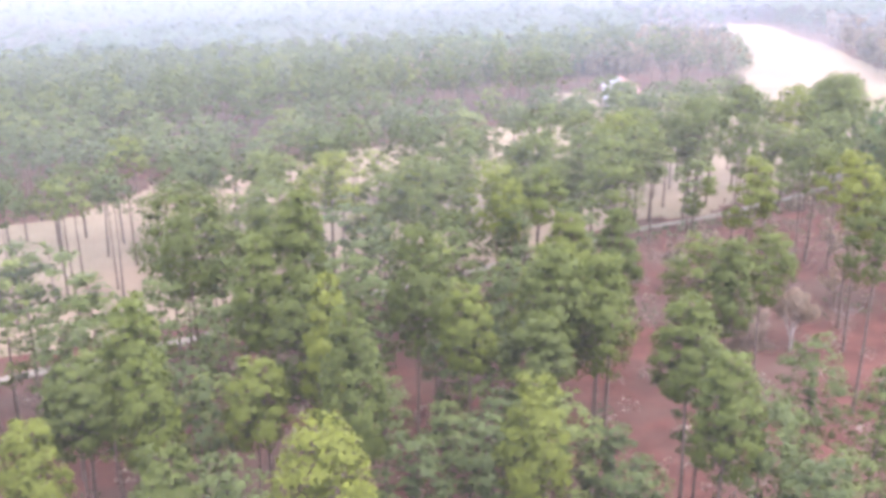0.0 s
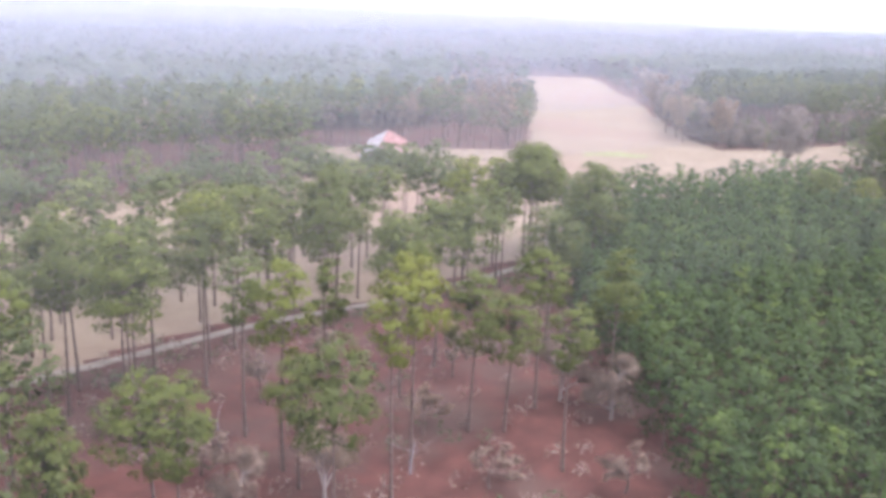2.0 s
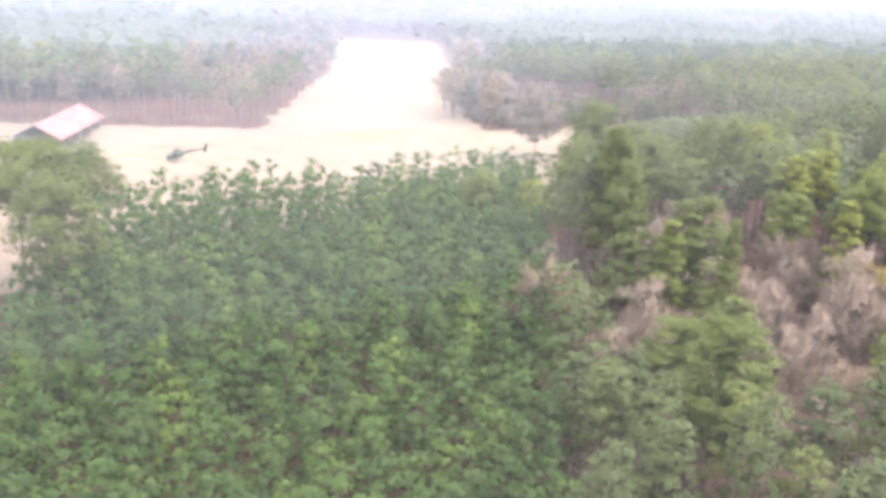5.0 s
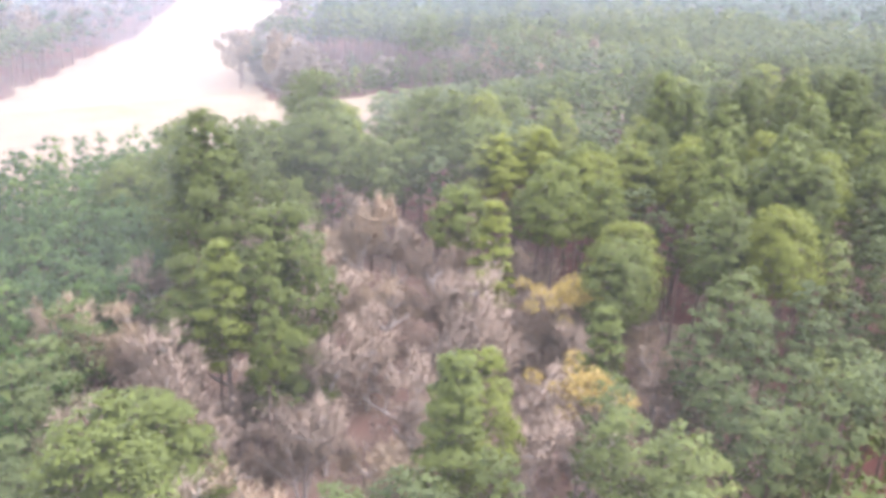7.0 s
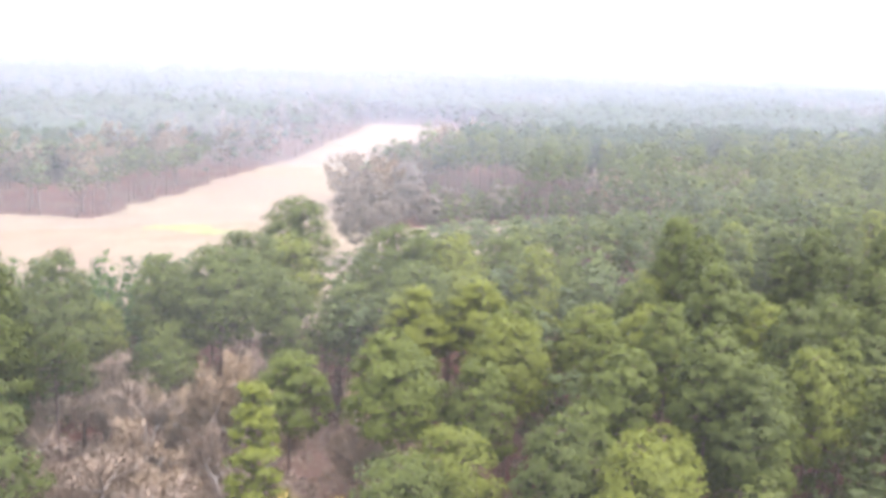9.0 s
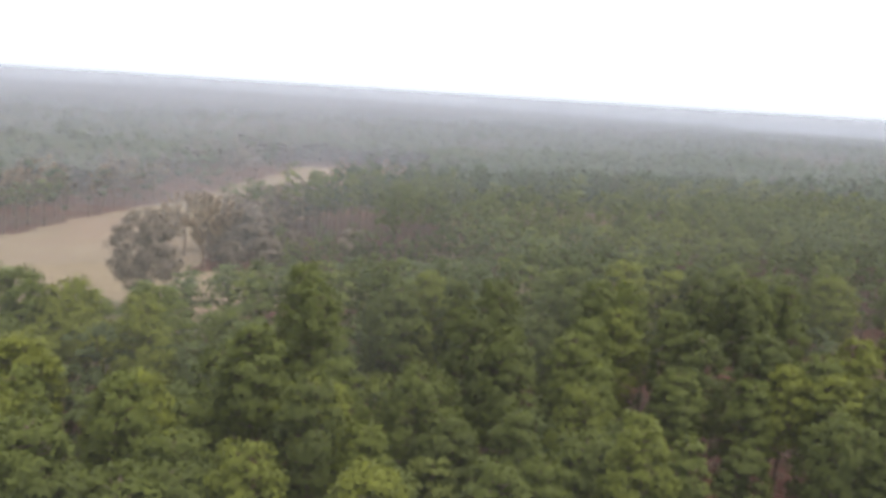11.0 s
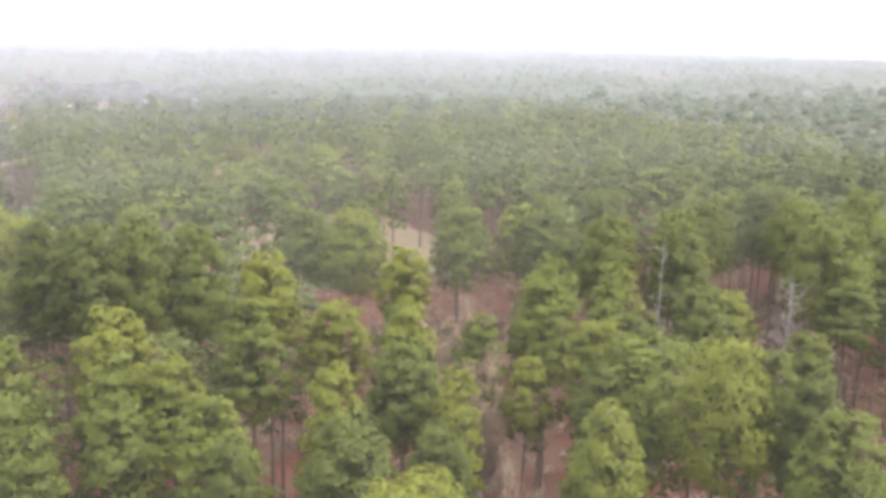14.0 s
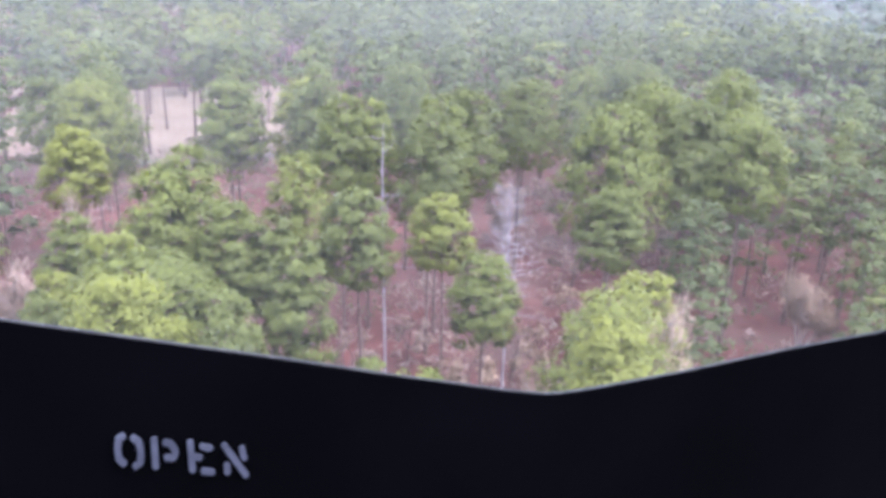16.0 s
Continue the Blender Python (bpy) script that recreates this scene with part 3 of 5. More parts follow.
PINES_K = [(371.2, 24.4, 21.5, 1.6), (371.6, 50.7, 17.6, 1.8), (373.6, 37.4, 14.7, 1.0), (374.6, 82.7, 19.8, 2.7), (375.0, 57.6, 19.6, 2.1), (375.9, 86.3, 19.8, 2.6), (376.8, 49.4, 19.5, 1.9), (379.9, 26.8, 20.9, 1.7), (381.0, 67.5, 21.0, 2.3), (381.3, 82.6, 19.5, 2.5), (382.1, 78.9, 21.0, 2.6), (383.0, 31.0, 20.0, 2.6), (383.2, 44.5, 16.6, 1.8), (383.4, 68.4, 20.3, 2.2), (384.1, 53.7, 17.1, 1.9), (385.2, 78.6, 17.1, 2.8), (386.6, 62.5, 20.4, 2.5), (388.1, 35.9, 18.4, 2.0), (388.6, 65.9, 21.0, 2.6), (390.8, 80.0, 21.2, 3.0), (393.0, 69.5, 20.9, 2.5), (396.3, 51.6, 17.5, 2.1), (398.7, 55.8, 21.9, 3.6), (401.1, 76.0, 20.3, 3.5)]
PINES_L = [(408.7, 58.8, 17.0, 2.5), (410.3, 55.0, 20.6, 2.7), (411.3, 81.7, 19.7, 3.1), (412.3, 71.9, 20.2, 3.2), (414.0, 65.8, 19.6, 2.8), (415.0, 79.2, 20.8, 3.3), (415.8, 77.6, 20.5, 3.1), (416.9, 64.8, 18.8, 2.8), (420.2, 69.5, 21.5, 3.0)]
PINES = PINES_A + PINES_B + PINES_C + PINES_D + PINES_E + PINES_F + PINES_G + PINES_H + PINES_I + PINES_J + PINES_K + PINES_L

# camera sight lines kept clear of filler trees, from (x, y) to (x, y)
SIGHT_A = [(49, 117, 48, 69), (53, 127, 50, 75), (58, 64, 53, 37), (74, 73, 63, 42), (93, 59, 74, 34), (95, 69, 85, 41), (97, 67, 76, 39), (97, 62, 86, 36), (100, 79, 99, 47), (101, 65, 88, 38), (104, 58, 91, 34), (108, 80, 103, 48), (109, 68, 104, 41), (114, 60, 107, 36), (115, 63, 97, 37), (121, 61, 111, 37), (123, 73, 92, 42), (130, 69, 117, 41), (131, 62, 107, 36), (133, 80, 118, 48), (133, 72, 108, 42), (133, 55, 119, 33), (134, 65, 132, 39), (138, 62, 111, 37)]
SIGHT_B = [(139, 73, 122, 44), (139, 55, 122, 33), (141, 66, 136, 40), (142, 85, 136, 52), (146, 74, 139, 45), (148, 66, 140, 40), (154, 77, 144, 47), (159, 88, 147, 53), (226, 55, 216, 34), (233, 65, 221, 39), (240, 45, 224, 27), (248, 52, 229, 32), (254, 82, 233, 49), (264, 78, 263, 47), (267, 56, 241, 34), (294, 73, 289, 44), (296, 89, 290, 54), (297, 97, 283, 59), (306, 87, 301, 53), (313, 75, 293, 46), (313, 90, 312, 54), (317, 63, 308, 38), (318, 86, 314, 52), (319, 58, 309, 35)]
SIGHT_C = [(323, 74, 311, 45), (323, 52, 312, 31), (324, 64, 307, 39), (327, 87, 314, 53), (329, 66, 315, 40), (330, 85, 326, 52), (331, 80, 311, 49), (332, 64, 304, 39), (332, 87, 312, 53), (333, 62, 312, 38), (335, 59, 319, 36), (348, 76, 314, 46), (349, 80, 343, 48), (352, 56, 335, 34), (354, 71, 352, 43), (356, 84, 337, 51), (361, 88, 356, 53), (361, 53, 340, 32), (363, 99, 357, 59), (364, 49, 346, 30), (364, 85, 347, 52), (369, 102, 355, 62), (370, 99, 362, 60), (372, 60, 352, 36)]
SIGHT_D = [(375, 97, 353, 59), (375, 91, 358, 55), (375, 72, 358, 44), (378, 66, 355, 40), (380, 63, 373, 38), (381, 60, 352, 37), (381, 50, 357, 30), (382, 54, 374, 33), (385, 93, 376, 56), (386, 88, 371, 53), (387, 69, 366, 42), (387, 61, 377, 37), (388, 64, 372, 38), (389, 53, 373, 32), (390, 52, 379, 31), (391, 85, 374, 51), (393, 56, 375, 34), (397, 82, 372, 50), (397, 70, 367, 43), (397, 93, 383, 56), (398, 64, 384, 39), (400, 53, 374, 32), (401, 96, 374, 58), (401, 77, 369, 47)]
SIGHT_E = [(405, 63, 382, 38), (408, 93, 389, 56), (408, 78, 390, 47), (409, 49, 390, 30), (412, 64, 380, 39), (412, 64, 387, 38), (414, 71, 393, 43), (417, 56, 395, 34), (421, 56, 397, 34)]
SIGHT_FIELD = [(376, 171, 356, 99), (387, 145, 362, 84), (388, 138, 363, 80), (408, 166, 375, 97), (395, 129, 367, 75), (381, 147, 359, 86), (376, 123, 358, 71), (388, 121, 365, 70), (384, 136, 362, 78), (378, 130, 365, 75), (384, 148, 369, 85), (363, 126, 357, 73), (394, 118, 375, 68), (371, 144, 367, 83), (368, 122, 365, 70), (386, 116, 376, 67), (396, 118, 382, 68), (355, 128, 358, 74)]
SIGHT_LINES = SIGHT_FIELD + SIGHT_A + SIGHT_B + SIGHT_C + SIGHT_D + SIGHT_E


def off_sight_lines(x, y, gap):
    """Whether places keep clear of the camera's sight lines."""
    x, y = np.asarray(x, float), np.asarray(y, float)
    ok = np.ones(x.shape, bool)
    for ax, ay, bx, by in SIGHT_LINES:
        dx, dy = bx - ax, by - ay
        u = np.clip(((x - ax) * dx + (y - ay) * dy) / (dx * dx + dy * dy), 0, 1)
        ok &= (x - ax - u * dx) ** 2 + (y - ay - u * dy) ** 2 > gap * gap
    return ok


PINE_LABEL = "mature pine with reddish trunk and rounded green crown"


def pine_family(forms, seed, label, group, size=0.235):
    """Pines 20 m tall of several forms: kind, crown radius, where the crown begins, lobes, needle sprays."""
    made, talls, radii = [], [], []
    for k, (kind, radius, base, lobes, flakes) in enumerate(forms):
        wood, crown = pine_shape(seed + k, 20.0, radius, base, lobes, flakes, size, kind)
        made.append(tree_thing("pine_tree", wood, crown, BARK, NEEDLES, label, "tree", group))
        talls.append(20.0)
        radii.append(radius)
    return made, talls, radii


OPEN_PINES = pine_family([("round", 2.2, 0.64, 20, 1300), ("pine", 2.2, 0.58, 24, 1500), ("flat", 3.0, 0.66, 26, 1900), ("pine", 3.0, 0.55, 32, 2200), ("flat", 4.1, 0.62, 34, 2700), ("round", 4.1, 0.60, 34, 2700)], 20, "tall open pine with bare lower trunk and layered green crown", "open pines by the track")
WOOD_FORMS = [("pine", 2.3, 0.64), ("dome", 2.3, 0.68), ("pine", 2.3, 0.60), ("pine", 3.1, 0.57), ("dome", 3.1, 0.62), ("pine", 3.1, 0.54), ("pine", 4.3, 0.50), ("dome", 4.3, 0.56)]
WOOD_PINES = pine_family([(kind, r, base, int(30 + 12 * r), int(1100 + 900 * r)) for kind, r, base in WOOD_FORMS], 30, PINE_LABEL, "pines of the wood", 0.215)
CLOSE_PINES = pine_family([(kind, r, base, int(34 + 14 * r), int(2000 + 1500 * r)) for kind, r, base in WOOD_FORMS], 30, PINE_LABEL, "pines of the wood", 0.165)
CREEK_PINES = pine_family([("cone", 2.4, 0.46, 44, 3200), ("pine", 3.4, 0.42, 60, 4600)], 45, PINE_LABEL, "pines among leafless trees")

fill = random.Random(7)
YOUNG = [(136, 40), (148, 64), (156, 82), (166, 98), (180, 118), (205, 122), (236, 126), (252, 124), (244, 108), (218, 76), (206, 60), (192, 42), (180, 28), (150, 24)]
RED_GAPS = [[(96, 84), (100, 60), (112, 46), (150, 46), (158, 70), (164, 98), (140, 98), (110, 92)], [(308, 34), (314, 30), (320, 44), (327, 62), (325, 88), (311, 88), (312, 60)],
            [(374, 30), (385, 30), (404, 54), (424, 80), (414, 94), (398, 90), (384, 66), (378, 58)], [(359, 62), (374, 60), (383, 84), (378, 98), (366, 94)]]
BARE_GROVE = [(200, 44), (216, 32), (258, 38), (272, 50), (262, 80), (240, 92), (216, 76)]


def in_open(x, y):
    return bool(inside(x, y, FIELD_EDGE)) or bool(inside(x, y, CLEARING))


def clear_of(x, y, others, gap):
    return all((x - o[0]) ** 2 + (y - o[1]) ** 2 > gap * gap for o in others)


spots = [(x, y, h, r * (1.05 if x < 168 else 1.3)) for x, y, h, r in PINES]
# a row along the track
for k in range(30):
    x = 56 + k * 4.0 + fill.uniform(-1.5, 1.5)
    y = float(np.interp(x, [56, 99, 139, 175], [88, 96, 103, 112])) + fill.choice([-3.0, -2.0, 6.0]) + fill.uniform(-1, 1)
    if clear_of(x, y, spots, 3.0):
        spots.append((x, y, fill.uniform(14, 18), fill.uniform(2.4, 3.2)))
# scattered pines in the grass beyond the track
scattered = []
for _ in range(900):
    x, y = fill.uniform(30, 166), fill.uniform(102, 140)
    if inside(x, y, FIELD_EDGE) and clear_of(x, y, spots + scattered, 4.8):
        scattered.append((x, y, fill.uniform(15, 19)))
tries = 0
while len(spots) < 305 and tries < 6000:
    tries += 1
    x, y = fill.uniform(0, 470), fill.uniform(26, 92)
    if in_open(x, y) or inside(x, y, YOUNG) or (inside(x, y, BARE_GROVE) and fill.random() < 0.9):
        continue
    if any(inside(x, y, RED_GAPS[k]) for k in (0, 2, 3)) or not off_sight_lines(x, y, 1.9):
        continue
    if not clear_of(x, y, spots, 4.8 if x < 165 else 4.2 if x < 345 else 4.4) or (x < 165 and y > 84) or not clear_of(x, y, BARE, 4.5):
        continue
    h = float(np.interp(x, [0, 200, 290, 400], [19, 19, 20.5, 19])) * fill.uniform(0.76, 0.90)
    spots.append((x, y, h, fill.uniform(2.0, 2.9)))
open_ground = lambda q: q[0] < 168 and not (q[0] < 98 and q[1] < 72)
planted(OPEN_PINES[0], [s for s in spots if open_ground(s)], OPEN_PINES[1], OPEN_PINES[2], 11)
edge = [s for s in ((fill.uniform(345, 408), fill.uniform(125, 178)) for _ in range(400)) if inside(s[0], s[1], CLEARING)]
kept = []
for x, y in edge:
    if clear_of(x, y, kept, 7.0):
        kept.append((x, y, fill.uniform(15, 19), fill.uniform(2.6, 3.4)))
# a row of trunks along the near side of the clearing
kept += [(362.8, 128.3, 18, 2.6), (365.6, 127.5, 17, 2.3), (367.9, 126.8, 18, 2.4), (369.6, 126.3, 17, 2.2), (376.5, 124.3, 18.5, 2.6), (377.4, 124.1, 17.5, 2.2), (378.8, 123.6, 17, 2.2), (381.3, 122.8, 18.5, 2.6)]
planted(OPEN_PINES[0], kept, OPEN_PINES[1], OPEN_PINES[2], 13)
in_creek = lambda q: 196 < q[0] < 248 and q[1] < 76
planted(CREEK_PINES[0], [s for s in spots if in_creek(s)], CREEK_PINES[1], CREEK_PINES[2], 14)
close_by = lambda q: not open_ground(q) and not in_creek(q) and q[1] < 41
planted(CLOSE_PINES[0], [s for s in spots if close_by(s)], CLOSE_PINES[1], CLOSE_PINES[2], 15)
planted(WOOD_PINES[0], [s for s in spots if not open_ground(s) and not in_creek(s) and not close_by(s)], WOOD_PINES[1], WOOD_PINES[2], 12)
retire(OPEN_PINES[0] + WOOD_PINES[0] + CLOSE_PINES[0] + CREEK_PINES[0])


# ---- the woods behind, and the young stand ----
def woods(name, places, seed, radius, base, lobes, flakes, size, leaf, label, kinds=("pine", "dome", "pine", "cone"), knot=0.5, unit=20.0):
    """One mass of many pines at places (x, y, height): a mesh of crowns over a mesh of trunks."""
    rng = np.random.default_rng(seed)
    shapes = [pine_shape(seed + k, unit, radius, base, lobes, flakes, size, kinds[k % len(kinds)], 0.42, False, knot) for k in range(5)]
    wv, wf, cv, cf, cn, tints, wo, co = [], [], [], [], [], [], 0, 0
    for x, y, tall in places:
        (v, f), (c, g, soft) = shapes[rng.integers(0, len(shapes))]
        a, s, w = rng.uniform(0, 6.28), tall / unit, rng.uniform(0.8, 1.2)
        turn = np.array([[math.cos(a) * w, -math.sin(a) * w, 0], [math.sin(a) * w, math.cos(a) * w, 0], [0, 0, s]])
        at = np.array([x, y, float(height(x, y))])
        wv.append(v @ turn.T + at)
        wf.append(f + wo)
        wo += len(v)
        cv.append(c @ turn.T + at)
        cf.append(g + co)
        co += len(c)
        tints.append(np.full(len(c), rng.random() ** 1.3, np.float32))
        cn.append(soft @ np.array([[math.cos(a), math.sin(a), 0], [-math.sin(a), math.cos(a), 0], [0, 0, 1]]))
    root = tagged(new(name, mesh_from(name, np.concatenate(cv), np.concatenate(cf), leaf, np.concatenate(cn))), label, "woods", kind="stuff")
    root.data.attributes.new("tint", "FLOAT", "POINT").data.foreach_set("value", np.concatenate(tints))
    part_of("trunks", mesh_from("trunks", np.concatenate(wv), np.concatenate(wf), BARK), root)
    return root


def scatter(rng, count, box, ok, gap, others=()):
    """Places with a least distance from one another."""
    cell, out = {}, []
    def near(x, y):
        i, j = int(x // gap), int(y // gap)
        return any((x - a) ** 2 + (y - b) ** 2 < gap * gap for p in (-1, 0, 1) for q in (-1, 0, 1) for a, b in cell.get((i + p, j + q), ()))
    for o in others:
        cell.setdefault((int(o[0] // gap), int(o[1] // gap)), []).append(o[:2])
    px, py = rng.uniform(box[0], box[2], count), rng.uniform(box[1], box[3], count)
    for x, y, good in zip(px, py, ok(px, py)):
        if good and not near(x, y):
            cell.setdefault((int(x // gap), int(y // gap)), []).append((x, y))
            out.append((x, y))
    return out


rng = np.random.default_rng(5)
def off_bare(x, y):
    """Whether places keep clear of the leafless trees that stand in gaps."""
    return np.all([(x - a) ** 2 + (y - c) ** 2 > 22 for a, c in BARE], axis=0)


BARE_BACK = [(150, 206), (178, 232), (190, 244), (238, 216), (304, 312), (292, 326), (220, 262), (150, 250), (120, 225)]
mid_ok = lambda x, y: off_sight_lines(x, y, 1.9) & ~((x > 160) & (x < 252) & (y > 92) & (y < 132)) & off_bare(x, y) & ~inside(x, y, FIELD_EDGE) & ~inside(x, y, CLEARING) & ~inside(x, y, YOUNG) & ~inside(x, y, RED_GAPS[2]) & ~inside(x, y, RED_GAPS[3]) & (y > 24) & ((x > 44) | (y > 70)) & ((x > 180) | (y > 120) | ((x < 92) & (y < 84))) & ~inside(x, y, BARE_GROVE) & ~inside(x, y, RED_GAPS[0])
mid = [(x, y, (rng.uniform(0.62, 0.92) if y < 100 else rng.uniform(0.85, 1.05)) * np.interp(x, [0, 200, 290, 400], [18, 19, 20, 19])) for x, y in scatter(rng, 12000, (0, 24, 490, 96), mid_ok, 3.7, spots) + scatter(rng, 16000, (0, 96, 490, 260), mid_ok, 4.3, spots)]
mid = [m for m in mid if not inside(m[0], m[1], BARE_BACK) or rng.random() < 0.35]
mid = [m for m in mid if m[0] < 340 or m[1] > 110 or rng.random() < 0.88]
mid = [(x, y, h * (0.66 if 225 < x < 290 and y > 92 else 0.85 if 290 <= x < 305 and y > 92 else 0.6 if y > 235 and inside(x - 13, y + 7, FIELD_EDGE) else 1.0)) for x, y, h in mid]
# heights capped to fit the camera's view; wood ends in scrub at field corner
view_cap = lambda x, y: 21.0 - 0.23 * (y - 98.0) if 255 < x < 338 and 95 < y < 190 else 99.0
mid = [(x, y, min(h, view_cap(x, y))) for x, y, h in mid if view_cap(x, y) > 8.5 and (x - 285) ** 2 + (y - 157) ** 2 > 60 and not (294 < x < 338 and 186 < y < 206)]
mid = [(x, y, h * 0.82 if 294 < x < 322 and y >= 206 else h) for x, y, h in mid if not (294 < x < 335 and 206 <= y < 240) or rng.random() < 0.55]
woods("closest_pine_wood", [m for m in mid if m[1] < 38], 56, 2.6, 0.48, 40, 1450, 0.215, NEEDLES_MASS, "mature green pines close together")
woods("nearest_pine_wood", [m for m in mid if 38 <= m[1] < 52], 55, 2.6, 0.48, 38, 1150, 0.24, NEEDLES_MASS, "mature green pines close together")
woods("near_pine_wood", [m for m in mid if 52 <= m[1] < 74], 50, 2.6, 0.48, 24, 720, 0.29, NEEDLES_MASS, "mature green pines close together")
mid = [m for m in mid if m[1] >= 74]
BARE_STRIP = [(360, 196), (384, 190), (412, 190), (434, 204), (422, 220), (396, 222), (370, 226)]
mid = [m for m in mid if not inside(m[0], m[1], BARE_STRIP) or rng.random() < 0.2]
woods("back_pine_wood", [m for m in mid if m[1] > 226 and m[0] > 330], 41, 3.3, 0.42, 16, 200, 0.52, NEEDLES_FAR, "pines farther back in the far woods' darker needle colour", knot=0.62)
mid = [m for m in mid if not (m[1] > 226 and m[0] > 330)]
SCRUB_EDGE = [(314, 188), (330, 190), (362, 183), (400, 184), (404, 192), (362, 196), (338, 207), (318, 205)]
low = scatter(rng, 1500, (312, 182, 406, 210), lambda x, y: inside(x, y, SCRUB_EDGE), 3.4)
woods("edge_thicket", [(x, y, rng.uniform(4.5, 9.0)) for x, y in low], 44, 1.9, 0.08, 16, 260, 0.36, NEEDLES_MASS, "low thicket of young pines at the wood's edge", unit=8.0)
woods("pine_wood", mid, 40, 3.1, 0.54, 16, 240, 0.48, NEEDLES_MASS, "mass of mature green pines with brown trunks", knot=0.62)
woods("scattered_pines", scattered, 52, 3.0, 0.72, 20, 520, 0.34, NEEDLES_MASS, "open pines standing in dry grass", ("flat", "round", "flat"))
young = [(x, y, rng.uniform(8.5, 11.5) + float(np.interp(x, [200, 215, 250], [0, 1.5, 1.5])) + float(np.interp(y, [70, 100, 118], [0, 1.5, 4.0]) * np.interp(x, [195, 215], [1, 0])))
         for x, y in scatter(rng, 9000, (130, 22, 256, 130), lambda x, y: inside(x, y, YOUNG), 2.35)]
woods("young_pine_stand", young, 60, 2.35, 0.04, 24, 580, 0.19, NEEDLES_YOUNG, "dense plantation of young bright green pines", ("pine", "cone", "dome"), knot=0.6, unit=10.0)
far_ok = lambda x, y: ~inside(x, y, FIELD_EDGE) & ~inside(x - 4, y + 2.5, FIELD_EDGE)
far = [(x, y, rng.uniform(14, 18.5)) for x, y in scatter(rng, 30000, (-90, 420, 1150, 900), far_ok, 10.8)]
far += [(x, y, rng.uniform(12, 17)) for x, y in scatter(rng, 9000, (-100, 262, 800, 420), far_ok, 7.4)]
far += [(x, y, rng.uniform(14, 21)) for x, y in scatter(rng, 3000, (-120, 24, 30, 262), far_ok, 9.0)]
far += [(x, y, rng.uniform(15, 21)) for x, y in scatter(rng, 5000, (490, 24, 1150, 262), far_ok, 7.5)]
edge_low = lambda x, y: bool(inside(x - 13, y + 7, FIELD_EDGE)) and x > 290
far = [(x, y, h * (0.55 if edge_low(x, y) else 1.0)) for x, y, h in far]
leafless = lambda x, y: math.sin(x * 0.017 + 1.2) + math.sin(y * 0.021 + x * 0.008) + math.sin((x - y) * 0.031) > 1.15 or (bool(inside(x + 26, y - 18, FIELD_EDGE)) and y > 215 and math.sin(x * 1.7 + y) > -0.3)
woods("far_bare_woods", [q for q in far if leafless(q[0], q[1])], 84, 4.2, 0.25, 8, 40, 0.75, BARE_WOODS, "distant leafless grey-brown woodland", ("round", "dome"), knot=0.7)
far = [q for q in far if not leafless(q[0], q[1])]
woods("far_woods", far, 80, 5.4, 0.12, 6, 16, 1.05, NEEDLES_FAR, "distant hazy mixed woodland", knot=0.95)


behind = [(x, y, rng.uniform(13, 19)) for x, y in scatter(rng, 9000, (-40, -130, 560, 8), lambda x, y: y < 8, 6.3)]
woods("southern_pine_wood", behind, 90, 4.0, 0.30, 9, 50, 0.95, NEEDLES_MASS, "mature green pines below the flight", knot=1.0)
strip = [(x, y, rng.uniform(15, 19.5)) for x, y in scatter(rng, 900, (40, 9, 490, 23), lambda x, y: y < 23, 7.0)]
woods("southern_wood_edge", strip, 91, 3.2, 0.42, 14, 520, 0.42, NEEDLES_MASS, "mature green pines below the flight")


# ---- distance: canopy to the horizon, and flat sheets standing in for haze ----
def canopy(name, gx, gy, label, top=13.0, keep=None):
    x, y = np.meshgrid(gx, gy)
    r = np.random.default_rng(9)
    z = height(x, y) + top + r.normal(0, 2.2, x.shape)
    w = len(gx)
    i = np.arange(x.size).reshape(x.shape)[:-1, :-1].ravel()
    if keep is not None:
        i = i[keep(x.ravel()[i] + 7, y.ravel()[i] + 7)]
    v = np.c_[x.ravel() + r.normal(0, 2, x.size), y.ravel() + r.normal(0, 2, x.size), z.ravel()]
    me = mesh_from(name, v, np.concatenate([np.c_[i, i + 1, i + w + 1], np.c_[i, i + w + 1, i + w]]), CANOPY)
    return tagged(new(name, me), label, "woods", kind="stuff")


clear_edge = lambda x, y: ~np.any([inside(x + a, y + b, FIELD_EDGE) for a in (-22, 0, 22) for b in (-22, 0, 22)], axis=0) & ((y > 265) | (x > 500) | (x < 0))
canopy("distant_understory", np.arange(-160, 1150, 14.0), np.r_[np.arange(24, 265, 14.0), np.arange(265, 890, 14.0)], "dark lower growth beneath the distant woods", 9.5, clear_edge)
canopy("distant_forest", np.arange(-700, 1900, 16.0), np.arange(880, 1640, 13.0), "endless hazy forest out to the horizon")
canopy("distant_forest_east", np.arange(1140, 1860, 14.0), np.arange(-100, 890, 12.0), "endless hazy forest beyond the pines")

